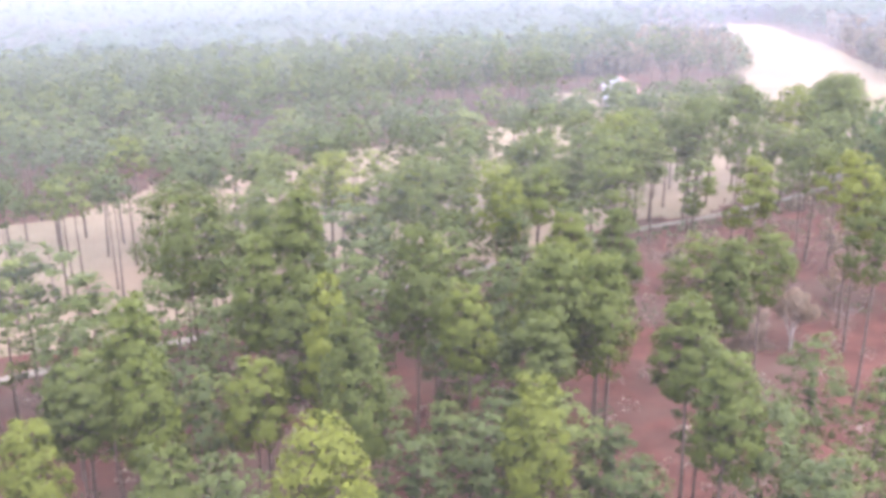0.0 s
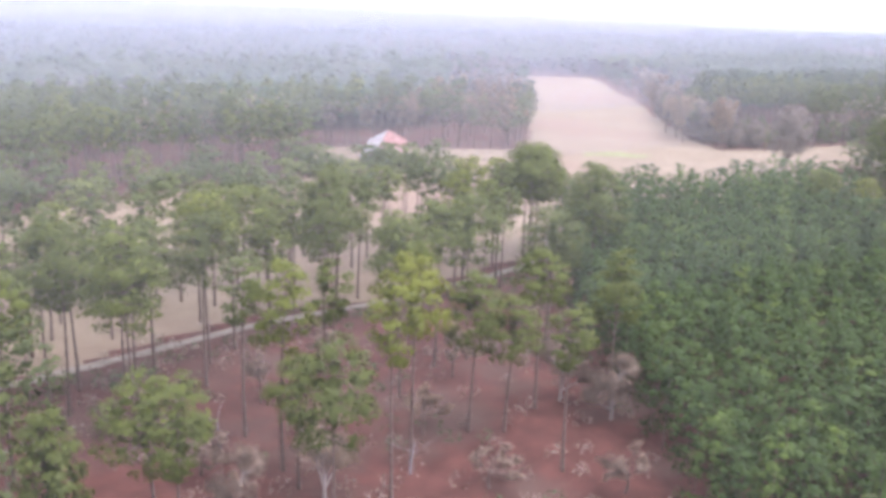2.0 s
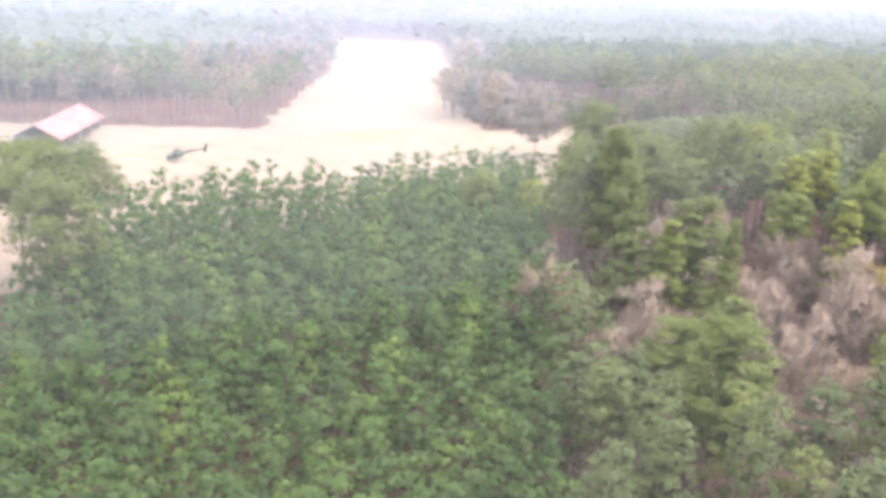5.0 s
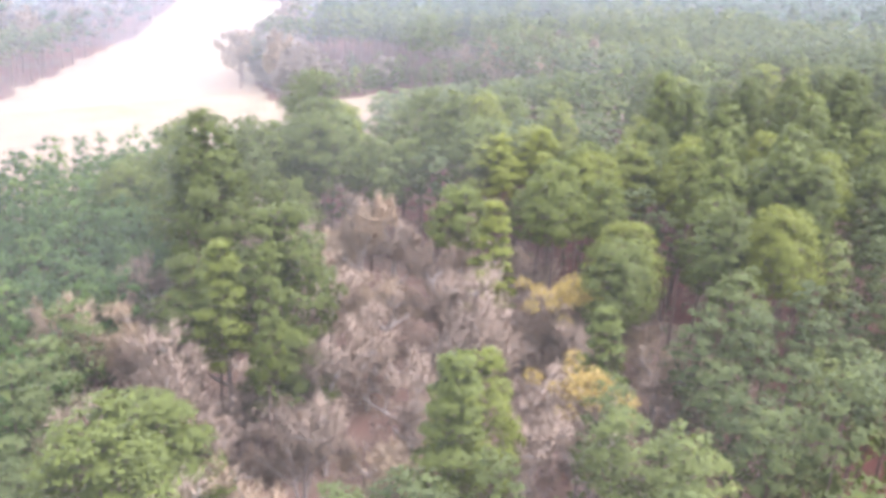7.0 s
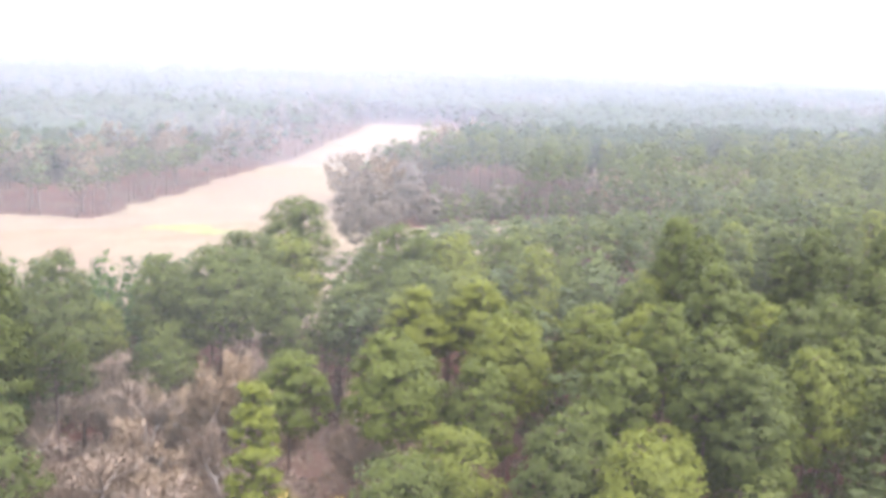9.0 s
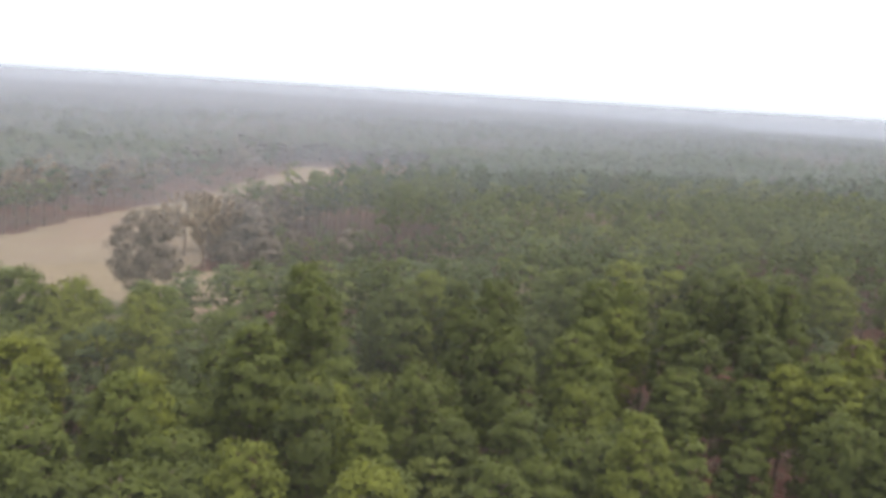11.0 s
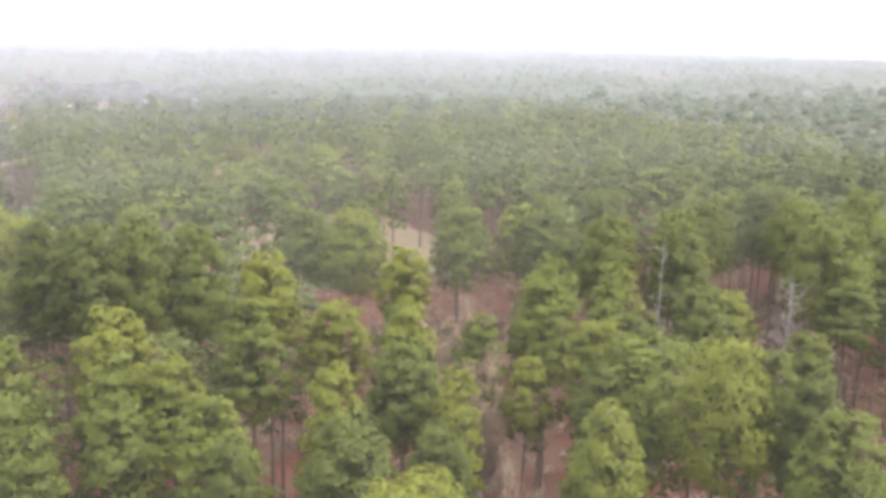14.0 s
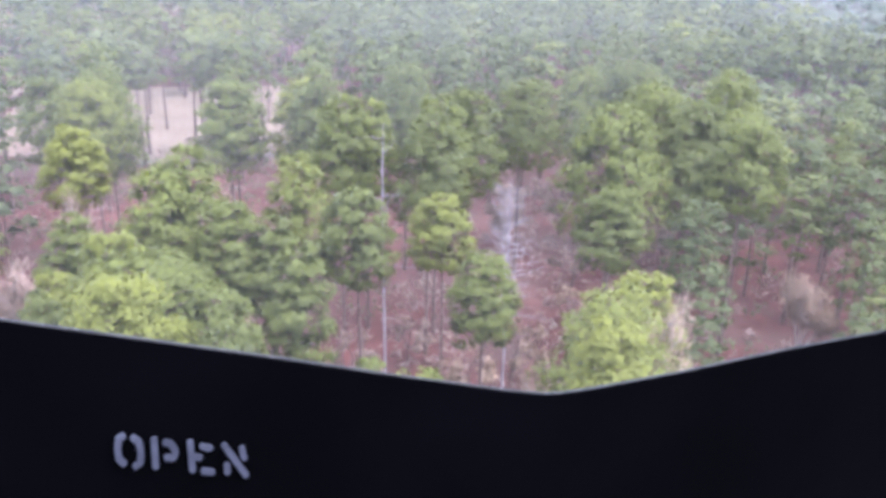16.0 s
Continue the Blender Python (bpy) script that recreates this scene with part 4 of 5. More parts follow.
def haze_sheet_material(name, share, tint):
    """A flat sheet imitating haze: most light goes straight through, the rest is scattered forwards and back."""
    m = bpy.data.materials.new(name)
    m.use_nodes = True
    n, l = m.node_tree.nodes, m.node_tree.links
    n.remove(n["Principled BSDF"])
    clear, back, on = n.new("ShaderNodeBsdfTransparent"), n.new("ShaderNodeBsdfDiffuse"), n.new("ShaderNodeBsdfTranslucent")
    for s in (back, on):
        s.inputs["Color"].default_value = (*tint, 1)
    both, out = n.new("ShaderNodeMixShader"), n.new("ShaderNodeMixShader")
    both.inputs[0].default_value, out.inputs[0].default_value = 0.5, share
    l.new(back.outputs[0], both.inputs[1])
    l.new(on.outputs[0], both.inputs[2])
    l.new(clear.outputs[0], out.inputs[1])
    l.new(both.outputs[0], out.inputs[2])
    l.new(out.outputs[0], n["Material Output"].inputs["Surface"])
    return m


def add_haze_sheet(y, share, tall):
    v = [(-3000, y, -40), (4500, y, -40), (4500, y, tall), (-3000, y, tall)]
    # the haze's colour shift with distance is painted in by this tint
    ob = new("mist", mesh_from("mist", v, [(0, 1, 2), (0, 2, 3)], haze_sheet_material("mist", share, (0.80, 0.79, 0.71) if y < 150 else (0.77, 0.76, 0.82) if y < 400 else (0.78, 0.76, 0.90) if y < 900 else (0.95, 0.97, 1.0))))
    return tagged(ob, "flat translucent sheet imitating haze over the woods", "haze", kind="structure")


# flat translucent sheets at set distances stand in for haze and window glare
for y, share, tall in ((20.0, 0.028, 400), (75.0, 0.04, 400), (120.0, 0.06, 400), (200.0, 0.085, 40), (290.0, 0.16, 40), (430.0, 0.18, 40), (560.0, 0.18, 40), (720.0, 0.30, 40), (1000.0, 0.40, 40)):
    add_haze_sheet(y, share, tall)

# ---- glowing backdrop wall painted as far haze, closing the view all round ----
HAZE_GLOW = bpy.data.materials.new("glowing_haze_backdrop")
HAZE_GLOW.use_nodes = True
hn, hl = HAZE_GLOW.node_tree.nodes, HAZE_GLOW.node_tree.links
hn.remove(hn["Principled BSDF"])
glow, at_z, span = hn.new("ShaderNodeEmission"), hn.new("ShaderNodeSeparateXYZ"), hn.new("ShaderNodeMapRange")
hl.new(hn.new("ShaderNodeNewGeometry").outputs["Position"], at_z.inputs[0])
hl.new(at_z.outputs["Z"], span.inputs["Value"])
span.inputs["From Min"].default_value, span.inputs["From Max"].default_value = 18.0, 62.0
# haze painted into the emission: dull blue low down, white higher up
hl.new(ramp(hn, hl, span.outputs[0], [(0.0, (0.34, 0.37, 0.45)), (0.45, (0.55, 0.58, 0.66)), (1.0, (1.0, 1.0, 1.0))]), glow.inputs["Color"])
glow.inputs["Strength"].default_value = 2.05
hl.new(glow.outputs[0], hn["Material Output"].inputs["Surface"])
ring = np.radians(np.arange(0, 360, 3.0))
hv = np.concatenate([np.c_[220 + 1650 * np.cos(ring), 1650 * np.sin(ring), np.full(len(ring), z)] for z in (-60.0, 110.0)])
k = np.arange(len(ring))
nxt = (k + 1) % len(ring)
tagged(new("backdrop", mesh_from("backdrop", hv, np.concatenate([np.c_[k, nxt, nxt + len(ring)], np.c_[k, nxt + len(ring), k + len(ring)]]), HAZE_GLOW)),
       "glowing backdrop wall imitating pale haze at the horizon", "backdrop", kind="structure")

# ---- leafless trees ----
bare_protos, bare_talls, bare_radii = [], [], []
for k in range(4):
    wood, twigs = bare_shape(300 + k, 13.0, 1.7, 7500, 4, 0.027)
    bare_protos.append(tree_thing("bare_tree", wood, twigs, PALE_BARK, TWIGS, "leafless grey-brown broadleaf tree with fine twigs", "tree", "leafless trees", "twigs"))
    bare_talls.append(float(max(v[2] for v in wood[0])))
    bare_radii.append(float(np.percentile(np.hypot(twigs[0][:, 0], twigs[0][:, 1]), 96)))
BARE_FAR = [(298, 208), (303, 216), (306, 224), (345, 159), (363, 153), (351, 155), (309, 208), (303, 200), (300, 194), (373, 177), (380, 172), (398, 203), (361, 171), (351, 172), (380, 167), (369, 183),
            (318, 220), (328, 238), (340, 258), (352, 279), (366, 303), (387, 321), (378, 190)]
grow_rng = random.Random(21)
bare_spots = BARE_MAIN + [(x, y, grow_rng.uniform(10, 14), grow_rng.uniform(3.6, 5.0)) if 160 < x < 280 else (x, y, grow_rng.uniform(6, 9), grow_rng.uniform(2.6, 3.6)) for x, y in BARE_SMALL]
for _ in range(600):
    x, y = grow_rng.uniform(196, 258), grow_rng.uniform(34, 98)
    if inside(x, y, BARE_GROVE) and clear_of(x, y, bare_spots, 5.4) and clear_of(x, y, PINES, 2.0):
        bare_spots.append((x, y, grow_rng.uniform(8.5, 12), grow_rng.uniform(4.4, 6.4)))
far_spots = [(x, y, grow_rng.uniform(12, 15), grow_rng.uniform(5, 6.5)) for x, y in BARE_FAR]
for _ in range(500):
    x, y = grow_rng.uniform(120, 304), grow_rng.uniform(206, 326)
    if inside(x, y, BARE_BACK) and not in_open(x, y) and clear_of(x, y, far_spots, 8.0):
        far_spots.append((x, y, grow_rng.uniform(11, 15), grow_rng.uniform(4, 5.5)))
for gap, box_x, box_y in ((RED_GAPS[0], (98, 164), (48, 98)), (RED_GAPS[2], (374, 424), (40, 94)), (RED_GAPS[3], (358, 384), (60, 98))):
    for _ in range(500):
        x, y = grow_rng.uniform(*box_x), grow_rng.uniform(*box_y)
        if inside(x, y, gap) and not in_open(x, y) and not inside(x, y, YOUNG) and clear_of(x, y, bare_spots + far_spots, 10.0 if x < 200 else 6.5) and clear_of(x, y, spots, 2.5):
            far_spots.append((x, y, grow_rng.uniform(3.5, 7), grow_rng.uniform(1.8, 3.0)))
for _ in range(400):
    x, y = grow_rng.uniform(358, 436), grow_rng.uniform(188, 228)
    if inside(x, y, BARE_STRIP) and clear_of(x, y, far_spots, 6.0):
        far_spots.append((x, y, grow_rng.uniform(8, 12), grow_rng.uniform(3.0, 4.4)))
for k in range(22):
    far_spots.append((309 + 3.1 * k + grow_rng.uniform(0, 5), 213 + 4.7 * k + grow_rng.uniform(-2, 2), grow_rng.uniform(7, 10), grow_rng.uniform(3.0, 4.0)))
far_protos, far_talls, far_radii = [], [], []
for k in range(3):
    wood, twigs = bare_shape(320 + k, 13.0, 1.4, 1500, 3, 0.075)
    far_protos.append(tree_thing("bare_tree", wood, twigs, BARK, TWIGS, "leafless grey-brown broadleaf tree at the edge of the woods", "tree", "leafless trees", "twigs"))
    far_talls.append(float(max(v[2] for v in wood[0])))
    far_radii.append(float(np.percentile(np.hypot(wood[0][:, 0], wood[0][:, 1]), 98)))
planted(far_protos, far_spots, far_talls, far_radii, 32)
retire(far_protos)
tall_protos, tall_talls, tall_radii = [], [], []
for k in range(3):
    wood, twigs = bare_shape(310 + k, 17.0, 1.5, 8000, 4, 0.022, 0.50, 0.165)
    tall_protos.append(tree_thing("bare_tree", wood, twigs, PALE_BARK, TWIGS, "tall leafless tree with a pale twiggy crown among pines", "tree", "leafless trees", "twigs"))
    tall_talls.append(float(max(v[2] for v in twigs[0])))
    tall_radii.append(float(np.percentile(np.hypot(twigs[0][:, 0], twigs[0][:, 1]), 96)))
planted(tall_protos, BARE_TALL, tall_talls, tall_radii, 33)
retire(tall_protos)
planted(bare_protos, bare_spots, bare_talls, bare_radii, 31)
retire(bare_protos)

# small broadleaf trees that keep yellow leaves
wood, twigs = bare_shape(350, 10.0, 1.2, 300)
r = np.random.default_rng(3)
yellow_crown = sprays(r, r.normal(0, 1, (26, 3)) * [1.15, 1.15, 0.75] + [0, 0, 10.6], np.full(26, 0.75), 70, 0.2)
yellow = tree_thing("yellow_tree", wood, yellow_crown, PALE_BARK, YELLOW_LEAVES, "small broadleaf tree with golden yellow leaves", "tree", "yellow trees")
planted([yellow], [(237, 37.5, 13.0, 2.9), (246.5, 49, 14.0, 2.6)], [12.5], [2.6], 4)
retire([yellow])


# dense low oaks that keep brown leaves, at the corner of the field
OAK_LEAVES = foliage("brown_oak_leaves", (0.15, 0.11, 0.088), (0.20, 0.15, 0.12), (0.22, 0.17, 0.13), True)
wood, crown = pine_shape(360, 11.0, 4.2, 0.10, 34, 1500, 0.5, "round")
oak = tree_thing("oak_tree", wood, crown, BARK, OAK_LEAVES, "low rounded oak with dull brown leaves", "tree", "oaks at the field corner")
planted([oak], [(306, 204, 8, 3.8), (308, 213, 12, 4.6), (306, 195, 6, 3.2), (314, 223, 12, 4.6), (312, 205, 13, 4.8), (314, 194, 7, 3.4), (322, 236, 13, 4.8), (321, 200, 7, 3.6), (331, 251, 12, 4.5), (334, 196, 8, 3.8)], [11.0], [4.2], 8)
wood, crown = pine_shape(361, 18.0, 6.0, 0.30, 60, 3600, 0.42, "round")
big_oak = tree_thing("oak_tree", wood, crown, BARK, OAK_LEAVES, "large round oak with dull brown leaves above its trunk", "tree", "oaks at the field corner")
planted([big_oak], [(285, 157, 18.0, 6.2)], [18.0], [6.0], 9)
retire([oak, big_oak])


# ---- dead pines ----
def dead_pine(x, y, tall, seed, label, limbs=80):
    r = np.random.default_rng(seed)
    zs = np.linspace(0, 1, 7)
    stem = np.c_[0.2 * np.sin(zs * 3 + seed), 0.15 * np.cos(zs * 2), zs * tall - 0.1]
    root = tagged(new("dead_pine"), label, "tree", "dead pines")
    root.location = (x, y, float(height(x, y)))
    part_of("trunk", mesh_from("trunk", *tube(stem, np.interp(zs, [0, 1], [0.12, 0.02]), 7), DEAD_WOOD), root)
    for k in range(limbs):
        h = 0.46 + 0.52 * (k + r.uniform(0, 1)) / limbs
        a, ln = k * 2.4 + r.normal(0, 0.4), r.uniform(0.9, 2.1) * (1.42 - h) * 1.5
        foot = np.array([np.interp(h, zs, stem[:, 0]), np.interp(h, zs, stem[:, 1]), h * tall])
        way = np.array([math.cos(a), math.sin(a), r.normal(0.32, 0.22)])
        end = foot + way * ln
        mid = (foot + end) / 2 - [0, 0, 0.06 * ln]
        twigs = [tube([foot, mid, end], [0.026, 0.017, 0.006], 4)]
        for _ in range(int(3 * ln)):
            w = r.uniform(0.3, 1.0)
            at = foot + (end - foot) * w - [0, 0, 0.12 * ln * w * (1 - w)]
            twigs.append(tube([at, at + (way + r.normal(0, 0.6, 3)) * r.uniform(0.2, 0.5)], [0.010, 0.004], 3))
        part_of("limb", mesh_from("limb", *joined(twigs), DEAD_WOOD), root)


dead_pine(387.5, 50.5, 18.5, 1, "bare silver-grey dead pine with level limbs")
dead_pine(382, 60, 20.5, 2, "tall pale dead pine trunk with few limbs", 10)
dead_pine(108, 74.5, 4.5, 3, "broken pale dead trunk over pine straw", 4)
dead_pine(122, 63, 3.5, 4, "broken pale dead trunk over pine straw", 3)


# ---- undergrowth ----
def undergrowth(name, places, seed, mat, size, flake, label, count=26):
    r = np.random.default_rng(seed)
    p = np.array([(x, y, float(height(x, y)) + 0.3) for x, y in places])
    big = r.uniform(0.5, 1.2, len(p)) * size
    v, f = sprays(r, p + np.c_[0 * big, 0 * big, big * 0.4], big, count, flake, 0.9)
    return tagged(new(name, mesh_from(name, v, f, mat)), label, "undergrowth", kind="stuff")


wood_floor = lambda x, y: ~inside(x, y, FIELD_EDGE) & ~inside(x, y, YOUNG)
in_gaps = lambda x, y: inside(x, y, RED_GAPS[2]) | inside(x, y, RED_GAPS[3])
in_grove = lambda x, y: inside(x, y, [(190, 40), (214, 28), (262, 44), (262, 90), (236, 104), (206, 76)])
undergrowth("brush", scatter(rng, 2500, (188, 26, 264, 106), in_grove, 1.7), 71, TWIGS_MASS, 1.1, 0.30, "tangled leafless brown brush", 20)
undergrowth("brush_patches", scatter(rng, 6000, (40, 26, 470, 135), wood_floor, 3.0), 72, TWIGS_MASS, 1.2, 0.28, "patches of leafless brown brush", 30)
undergrowth("shrubs", scatter(rng, 5000, (40, 26, 470, 130), lambda x, y: wood_floor(x, y) & ~in_gaps(x, y) & ~in_grove(x, y) & ((x > 150) | (np.sin(x * 0.31) + np.cos(y * 0.37 + x * 0.1) > 0.7)), 3.2), 73, SHRUB, 1.3, 0.28, "low evergreen shrubs on the woodland floor", 26)
undergrowth("bare_shrubs", scatter(rng, 2500, (356, 30, 426, 98), in_gaps, 2.1), 75, TWIGS_MASS, 1.0, 0.30, "low leafless pinkish brown shrubs in a gap", 24)
road_side = lambda x, y: np.abs(y - np.interp(x, [30, 99, 139, 170], [83, 95, 102, 108])) < 1.6
undergrowth("hedge_brush", scatter(rng, 4000, (40, 74, 170, 112), road_side, 1.4), 74, SHRUB, 0.8, 0.26, "dark brush along the sandy track", 22)
clearing_side = lambda x, y: np.abs(y - np.interp(x, [358, 370, 382, 392], [127.5, 124.5, 121.0, 119.5])) < 1.5
undergrowth("clearing_brush", scatter(rng, 900, (358, 114, 392, 132), clearing_side, 1.3), 75, SHRUB, 1.0, 0.26, "dark brush along the near side of the clearing", 24)


# ---- barn, and the helicopter that stands in the field ----
ROOF_RED = rough_solid("faded_red_metal_roof", (0.24, 0.098, 0.078), (0.30, 0.135, 0.110), 0.8, 0.55, 0.2, 0.02, second=(0.35, (0.30, 0.18, 0.15)))
ROOF_PALE = rough_solid("bare_metal_roof", (0.30, 0.28, 0.27), (0.38, 0.36, 0.35), 0.8, 0.5, 0.2, 0.02, second=(0.3, (0.33, 0.24, 0.21)))
BARN_WOOD = rough_solid("grey_weathered_boards", (0.20, 0.17, 0.15), (0.34, 0.30, 0.27), 1.5, 0.9, 0.3, 0.02)
OLIVE = rough_solid("olive_paint", (0.045, 0.050, 0.035), (0.065, 0.070, 0.050), 1.5, 0.5, 0.1, 0.01)
DARK_METAL = rough_solid("dark_metal", (0.03, 0.03, 0.03), (0.05, 0.05, 0.05), 3.0, 0.5, 0.1, 0.005)


def box(bm, x0, y0, z0, x1, y1, z1):
    m = Matrix.Translation(((x0 + x1) / 2, (y0 + y1) / 2, (z0 + z1) / 2)) @ Matrix.Diagonal((x1 - x0, y1 - y0, z1 - z0, 1))
    bmesh.ops.create_cube(bm, size=1.0, matrix=m)
    return bm


def slab(points, thick):
    """A flat panel through four corners, given some thickness."""
    bm = bmesh.new()
    p = [Vector(q) for q in points]
    n = (p[1] - p[0]).cross(p[2] - p[0]).normalized() * thick
    lo, hi = [bm.verts.new(q) for q in p], [bm.verts.new(q + n) for q in p]
    bm.faces.new(lo[::-1])
    bm.faces.new(hi)
    for k in range(len(p)):
        j = (k + 1) % len(p)
        bm.faces.new((lo[k], lo[j], hi[j], hi[k]))
    return bm


def barn(x, y, turn):
    """An open-ended pole barn, its ridge along its own y."""
    w, ln, eave, ridge = 4.7, 28.0, 2.9, 5.3
    root = tagged(new("barn"), "open pole barn with faded red metal roof", "barn")
    root.matrix_world = Matrix.Translation((x, y, float(height(x, y)))) @ Matrix.Rotation(radians(turn), 4, "Z")
    for s in (-1, 1):
        roof = part("roof", slab([(0, -0.8, ridge), (s * (w + 0.7), -0.8, eave - 0.4), (s * (w + 0.7), ln + 0.8, eave - 0.4), (0, ln + 0.8, ridge)][::s], 0.06), ROOF_RED if s > 0 else ROOF_PALE, root, "faded red ribbed metal roof slope" if s > 0 else "bare grey metal roof slope")
        for k in range(14):
            u = -0.6 + (ln + 1.2) * k / 13
            a, b = Vector((0, u, ridge + 0.08)), Vector((s * (w + 0.7), u, eave - 0.32))
            bm = bmesh.new()
            box(bm, -0.03, -0.5, -0.02, 0.03, 0.5, 0.03)
            bm.transform(Matrix.Translation((a + b) / 2) @ (b - a).to_track_quat("Y", "Z").to_matrix().to_4x4() @ Matrix.Diagonal((1, (b - a).length, 1, 1)))
            part("rib", bm, ROOF_RED if s > 0 else ROOF_PALE, roof)
        if s < 0:
            part("wall", box(bmesh.new(), s * w - 0.06, 0.5, 0, s * w + 0.06, ln, eave - 0.1), BARN_WOOD, root, "grey board wall")
        part("eave_beam", box(bmesh.new(), s * (w - 0.25) - 0.08, 0, eave - 0.3, s * (w - 0.25) + 0.08, ln, eave - 0.05), BARN_WOOD, root)
        for k in range(5):
            u = ln * k / 4
            part("post", box(bmesh.new(), s * (w - 0.25) - 0.11, u - 0.11, 0, s * (w - 0.25) + 0.11, u + 0.11, eave), BARN_WOOD, root)
    part("wall", box(bmesh.new(), -w + 0.1, ln - 0.1, 0, w - 0.1, ln + 0.02, eave), BARN_WOOD, root, "grey board wall")
    for k in range(5):
        u = ln * k / 4
        part("tie_beam", box(bmesh.new(), -w + 0.3, u - 0.08, eave - 0.3, w - 0.3, u + 0.08, eave - 0.1), BARN_WOOD, root)
    for u in (ln,):
        bm = bmesh.new()
        v = [bm.verts.new(q) for q in ((-w, u, eave), (w, u, eave), (0, u, ridge - 0.1))]
        f = bm.faces.new(v)
        e = bmesh.ops.extrude_face_region(bm, geom=[f])
        bmesh.ops.translate(bm, verts=[q for q in e["geom"] if isinstance(q, bmesh.types.BMVert)], vec=(0, 0.1, 0))
        part("gable", bm, BARN_WOOD, root, "grey board gable end")
    part("ridge_cap", box(bmesh.new(), -0.25, -0.8, ridge + 0.02, 0.25, ln + 0.8, ridge + 0.12), ROOF_RED, root)


barn(187.1, 200.4, -31.2)


def lathe_along(stations, sides=14):
    """A smooth body along x through rings of (x, z, half width, half height)."""
    bm = bmesh.new()
    rings = []
    for x, z, hw, hh in stations:
        rings.append([bm.verts.new((x, hw * math.cos(a), z + hh * math.sin(a))) for a in (2 * math.pi * k / sides for k in range(sides))])
    for p, q in zip(rings, rings[1:]):
        for k in range(sides):
            f = bm.faces.new((p[k], p[(k + 1) % sides], q[(k + 1) % sides], q[k]))
            f.smooth = True
    bm.faces.new(rings[0][::-1])
    bm.faces.new(rings[-1])
    return bm


def rod(a, b, r, sides=8):
    a, b = Vector(a), Vector(b)
    bm = bmesh.new()
    m = Matrix.Translation((a + b) / 2) @ (b - a).to_track_quat("Z", "Y").to_matrix().to_4x4()
    bmesh.ops.create_cone(bm, cap_ends=True, segments=sides, radius1=r, radius2=r, depth=(b - a).length, matrix=m)
    return bm


m, n_, l_, p_ = material("dark_glazing")
p_.inputs["Base Color"].default_value, p_.inputs["Roughness"].default_value = (0.02, 0.025, 0.03, 1), 0.08
GLAZING = m


def helicopter(x, y, turn):
    """A small scout helicopter on skids, its nose along its own -x."""
    root = tagged(new("helicopter"), "small dark olive helicopter parked on dry grass", "helicopter")
    root.matrix_world = Matrix.Translation((x, y, float(height(x, y)) + 0.08)) @ Matrix.Rotation(radians(turn), 4, "Z")
    body = part("fuselage", lathe_along([(-2.1, 1.05, 0.1, 0.12), (-1.9, 1.1, 0.42, 0.42), (-1.2, 1.25, 0.68, 0.68), (0, 1.4, 0.72, 0.80), (1.0, 1.5, 0.66, 0.74), (1.8, 1.6, 0.45, 0.5), (2.3, 1.7, 0.26, 0.28)]), OLIVE, root)
    part("engine_cowling", lathe_along([(-0.6, 2.25, 0.15, 0.1), (-0.2, 2.35, 0.36, 0.28), (1.0, 2.3, 0.36, 0.28), (1.7, 2.1, 0.2, 0.16)]), OLIVE, root)
    part("tail_boom", lathe_along([(2.2, 1.72, 0.24, 0.25), (7.2, 2.05, 0.10, 0.11)]), OLIVE, root)
    part("tail_fin", slab([(6.6, -0.04, 1.6), (7.5, -0.04, 1.1), (7.9, -0.04, 3.0), (7.3, -0.04, 2.9)], 0.08), OLIVE, root)
    part("stabiliser", box(bmesh.new(), 5.0, -0.95, 1.86, 5.5, 0.95, 1.92), OLIVE, root)
    part("mast", rod((0.3, 0, 2.5), (0.3, 0, 3.3), 0.07), DARK_METAL, root)
    for s in (-1, 1):
        part("rotor_blade", box(bmesh.new(), 0.2 - 0.10, 0.15 if s > 0 else -5.3, 3.28, 0.2 + 0.16, 5.3 if s > 0 else -0.15, 3.32), DARK_METAL, root)
        part("skid", rod((-1.7, s * 0.95, 0.05), (1.6, s * 0.95, 0.05), 0.05), DARK_METAL, root)
        part("skid_strut", rod((-0.9, s * 0.95, 0.05), (-0.8, s * 0.45, 0.85), 0.04), DARK_METAL, root)
        part("skid_strut", rod((0.9, s * 0.95, 0.05), (0.8, s * 0.45, 0.85), 0.04), DARK_METAL, root)
        part("cabin_window", slab([(-1.35, s * 0.70, 1.25), (-0.2, s * 0.74, 1.3), (-0.2, s * 0.66, 1.85), (-1.1, s * 0.56, 1.75)][::s], 0.03), GLAZING, root, "dark glazed cabin window")
    part("tail_rotor", rod((7.3, -0.2, 1.55), (7.3, -0.2, 2.95), 0.05, 6), DARK_METAL, root)


helicopter(210.0, 182.0, 16.0)


# ---- the aircraft's window, placed and shaped to fit the camera's last view ----
# darker than black paint: the unbuilt cabin's shade is put into the colour
BLACK = rough_solid("black_paint_and_cabin_shade", (0.0004, 0.0004, 0.0006), (0.0008, 0.0008, 0.0012), 6.0, 0.95, 0.1, 0.002)
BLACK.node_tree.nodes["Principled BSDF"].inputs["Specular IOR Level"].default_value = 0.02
STENCIL = rough_solid("worn_grey_stencil_paint", (0.022, 0.023, 0.030), (0.052, 0.054, 0.066), 70.0, 0.8, 0.2, 0.001)
SEAL = rough_solid("scuffed_pale_seal", (0.022, 0.022, 0.020), (0.055, 0.053, 0.048), 60.0, 0.8, 0.4, 0.002)
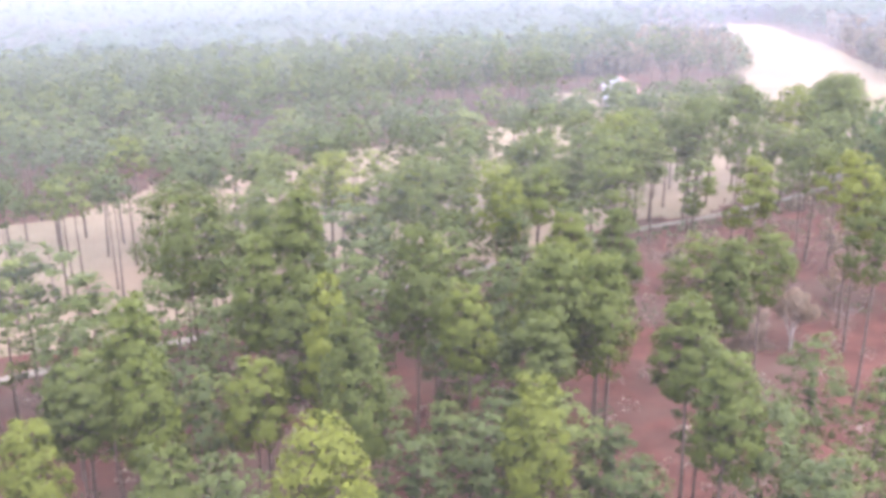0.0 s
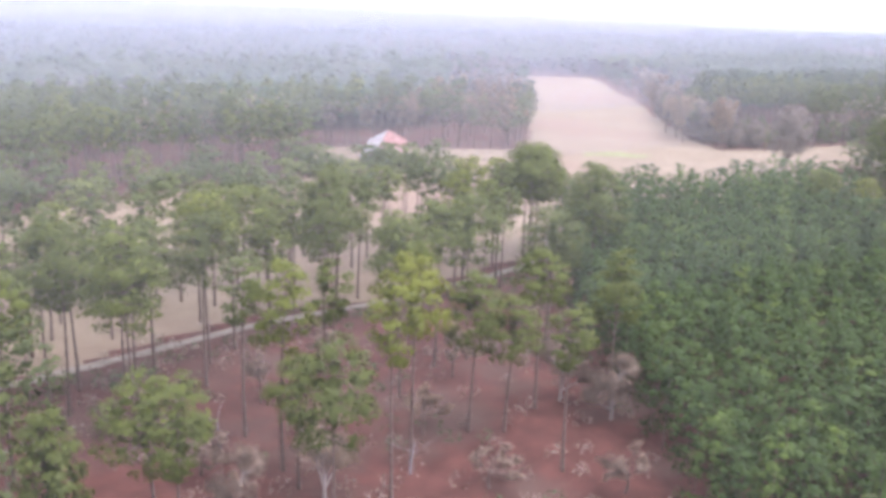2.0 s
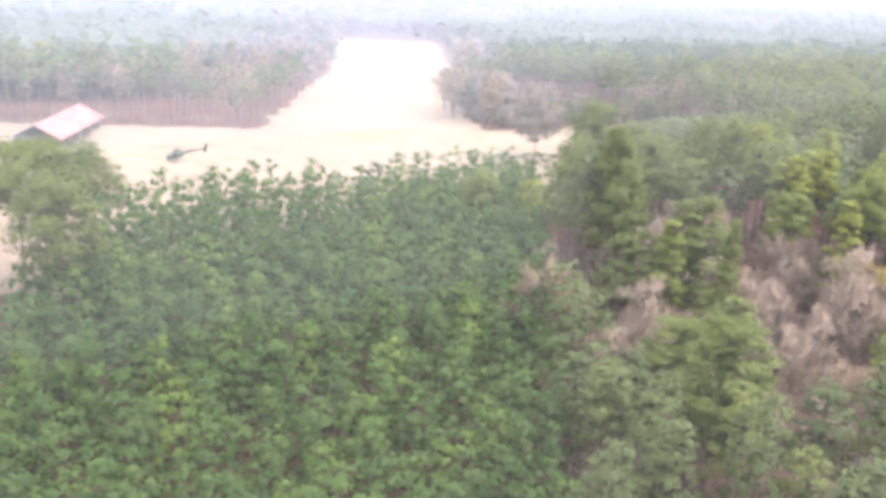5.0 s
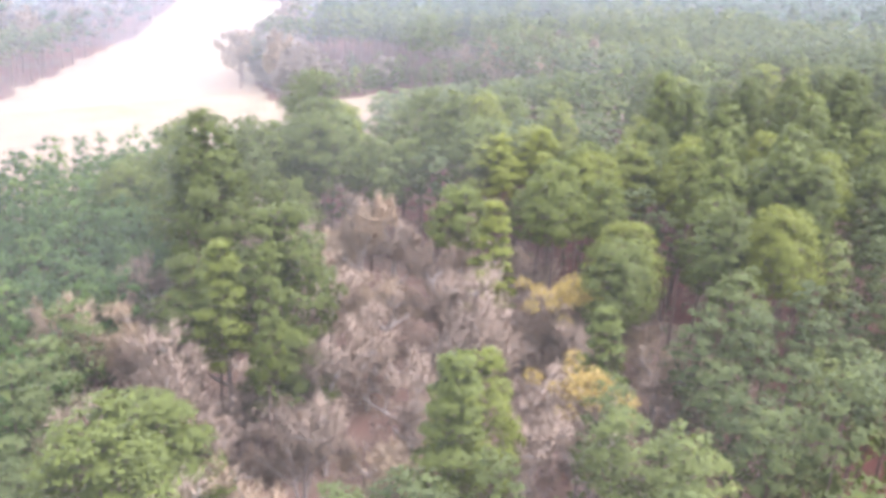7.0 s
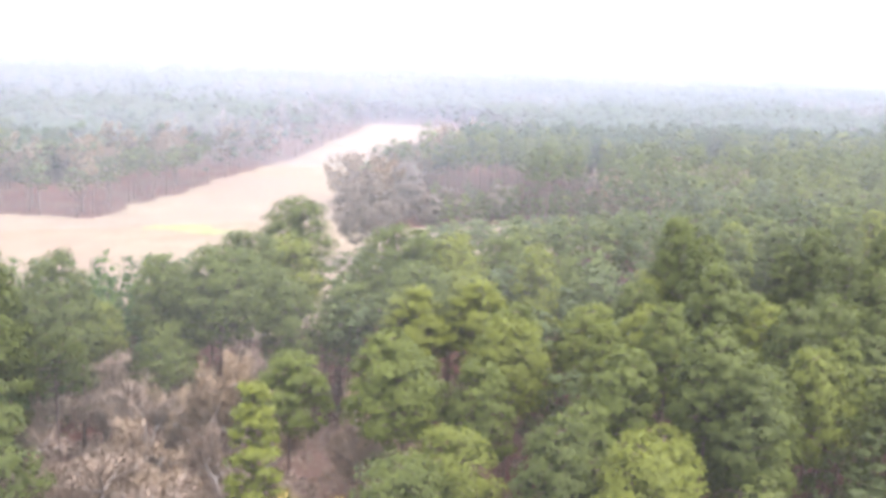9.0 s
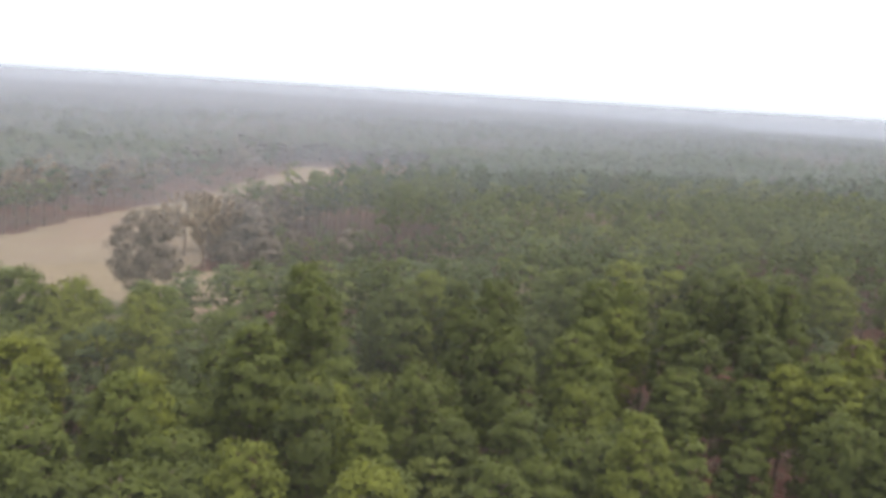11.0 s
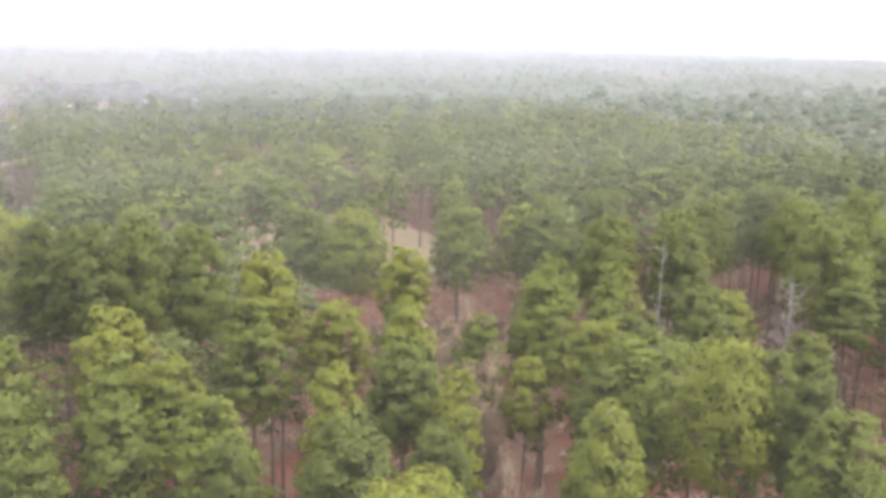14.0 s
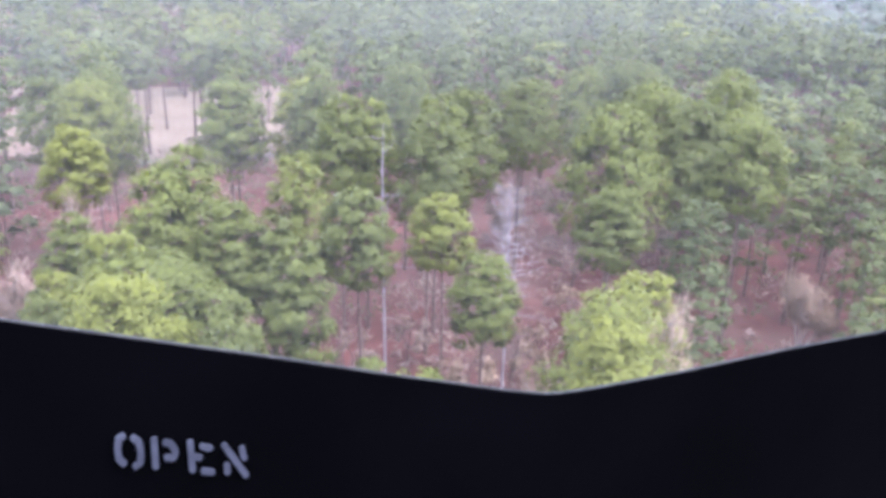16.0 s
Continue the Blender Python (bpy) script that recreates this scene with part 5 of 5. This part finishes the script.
WHITE_PLASTIC = rough_solid("white_nylon", (0.60, 0.61, 0.64), (0.72, 0.73, 0.76), 20.0, 0.4, 0.1, 0.001)
ROD_METAL = rough_solid("dark_steel_rod", (0.06, 0.07, 0.08), (0.10, 0.11, 0.12), 20.0, 0.35, 0.1, 0.001)
m, n_, l_, p_ = material("clear_acrylic")
p_.inputs["Base Color"].default_value, p_.inputs["Roughness"].default_value = (0.95, 0.97, 1.0, 1), 0.04
p_.inputs["Transmission Weight"].default_value, p_.inputs["IOR"].default_value = 1.0, 1.49
ACRYLIC = m

EX, EY, EZ = 361.954, 0.208, 35.832
WY = EY + 0.55


def ring_strip(points, width, thick, up):
    """A band of a given width along a line of points in the window's plane, on its lower or outer side."""
    bm = bmesh.new()
    inner = [bm.verts.new((EX + x, WY, EZ + z)) for x, z in points]
    outer = [bm.verts.new((EX + x + width * ux, WY, EZ + z + width * uz)) for (x, z), (ux, uz) in zip(points, up)]
    for k in range(len(points) - 1):
        bm.faces.new((inner[k], inner[k + 1], outer[k + 1], outer[k]))
    e = bmesh.ops.extrude_face_region(bm, geom=list(bm.faces))
    bmesh.ops.translate(bm, verts=[v for v in e["geom"] if isinstance(v, bmesh.types.BMVert)], vec=(0, thick, 0))
    bmesh.ops.recalc_face_normals(bm, faces=list(bm.faces))
    return bm


SILL_LINE = [(-0.30, -0.166), (-0.139, -0.2215), (-0.061, -0.2477), (0.001, -0.268), (0.107, -0.3028), (0.189, -0.3306), (0.282, -0.3608), (0.312, -0.3694), (0.328, -0.3720), (0.359, -0.3734), (0.44, -0.3738), (0.56, -0.3708), (0.68, -0.371), (0.77, -0.370)]
POST_LINE = [(0.77, -0.370), (0.805, -0.360), (0.825, -0.335), (0.830, -0.300), (0.79, -0.17), (0.742, -0.07), (0.66, 0.10)]
window = tagged(new("aircraft_window"), "black aircraft window surround with clear vent ring and stencilled sill", "window", kind="structure")
panel = part("sill_panel", ring_strip(SILL_LINE, 0.55, 0.004, [(0, -1)] * len(SILL_LINE)), BLACK, window, "black painted sill panel with cabin shade in its colour")
part("corner_post", ring_strip(POST_LINE, 0.45, 0.004, [(0.1, -1), (0.55, -0.85), (0.9, -0.45), (1, 0), (1, 0), (1, 0), (1, 0)]), BLACK, window, "black painted corner post with cabin shade in its colour")
part("seal", ring_strip(SILL_LINE, 0.0012, 0.002, [(0, 1)] * len(SILL_LINE)), SEAL, window, "pale scuffed sealing edge")
part("corner_seal", ring_strip(POST_LINE, 0.0012, 0.002, [(-0.1, 1), (-0.55, 0.85), (-0.9, 0.45), (-1, 0), (-1, 0), (-1, 0), (-1, 0)]), SEAL, window, "pale scuffed sealing edge")

# stencilled word: broad strokes with the gaps of a stencil, leaning with the sill
STROKES = {"O": [(.29, .99, .17, .90), (.17, .90, .12, .55), (.12, .55, .14, .20), (.14, .20, .27, .05), (.55, .99, .70, .88), (.70, .88, .74, .50), (.74, .50, .70, .16), (.70, .16, .56, .02)],
           "P": [(.12, .96, .12, .04), (.41, .90, .56, .88), (.56, .88, .70, .66), (.70, .66, .62, .43), (.62, .43, .43, .42)],
           "E": [(.11, .97, .15, .04), (.19, .50, .38, .50), (.44, .87, .68, .85), (.45, .07, .72, .06)],
           "N": [(.15, .34, .16, .08), (.08, .95, .72, .06), (.60, .93, .66, .62)]}
base, run, rise = Vector((EX - 0.0075, WY - 0.004, EZ - 0.3590)), Vector((0.0229, 0, -0.0082)), Vector((0.0008, 0, 0.0222))
for k, letter in enumerate("OPEN"):
    bm = bmesh.new()
    for j, (x0, z0, x1, z1) in enumerate(STROKES[letter]):
        a, b = (base + run * (k + x) + rise * z * (1 + 0.045 * k) for x, z in ((x0, z0), (x1, z1)))
        way = (b - a).normalized()
        side = Vector((-way.z, 0, way.x)) * 0.0021
        rim = [a + side, b + side, b + side * 0.6 + way * 0.0014, b - side * 0.6 + way * 0.0014, b - side, a - side, a - side * 0.6 - way * 0.0014, a + side * 0.6 - way * 0.0014]
        front = bm.faces.new([bm.verts.new(p - Vector((0, 0.0002 * j, 0))) for p in rim])
        e = bmesh.ops.extrude_face_region(bm, geom=[front])
        bmesh.ops.translate(bm, verts=[v for v in e["geom"] if isinstance(v, bmesh.types.BMVert)], vec=(0, 0.0025, 0))
    bmesh.ops.recalc_face_normals(bm, faces=list(bm.faces))
    part("letter", bm, STENCIL, panel, "worn grey stencilled letter")


def vent_ring(cx, cz, radius, depth, start, end, wall):
    """An open ring of clear plastic, standing out from the pane."""
    bm = bmesh.new()
    rows = []
    for k in range(49):
        t = radians(start + (end - start) * k / 48)
        rows.append([bm.verts.new((EX + cx + r * math.cos(t) * 0.86, WY - y, EZ + cz + r * math.sin(t) * 0.92)) for r, y in ((radius, 0), (radius, depth), (radius - wall, depth), (radius - wall, 0))])
    for p, q in zip(rows, rows[1:]):
        for k in range(4):
            bm.faces.new((p[k], p[(k + 1) % 4], q[(k + 1) % 4], q[k]))
    bm.faces.new(rows[0][::-1])
    bm.faces.new(rows[-1])
    bmesh.ops.recalc_face_normals(bm, faces=list(bm.faces))
    return bm


vent = tagged(new("vent_handle"), "clear acrylic vent ring with white and steel crossbar", "handle")
part("ring", vent_ring(0.735, -0.262, 0.088, 0.035, 35, 325, 0.004), ACRYLIC, vent, "clear acrylic ring")
part("rim", vent_ring(0.735, -0.262, 0.094, 0.005, 0, 360, 0.012), ACRYLIC, vent, "clear acrylic flange")
part("crossbar", rod((EX + 0.690, WY - 0.03, EZ - 0.246), (EX + 0.812, WY - 0.03, EZ - 0.256), 0.005, 16), ROD_METAL, vent, "dark steel rod")
part("end_sleeve", rod((EX + 0.640, WY - 0.03, EZ - 0.242), (EX + 0.695, WY - 0.03, EZ - 0.2465), 0.0085, 20), WHITE_PLASTIC, vent, "white nylon sleeve")
part("end_cap", rod((EX + 0.805, WY - 0.03, EZ - 0.2555), (EX + 0.835, WY - 0.03, EZ - 0.258), 0.0085, 20), WHITE_PLASTIC, vent, "white nylon sleeve")
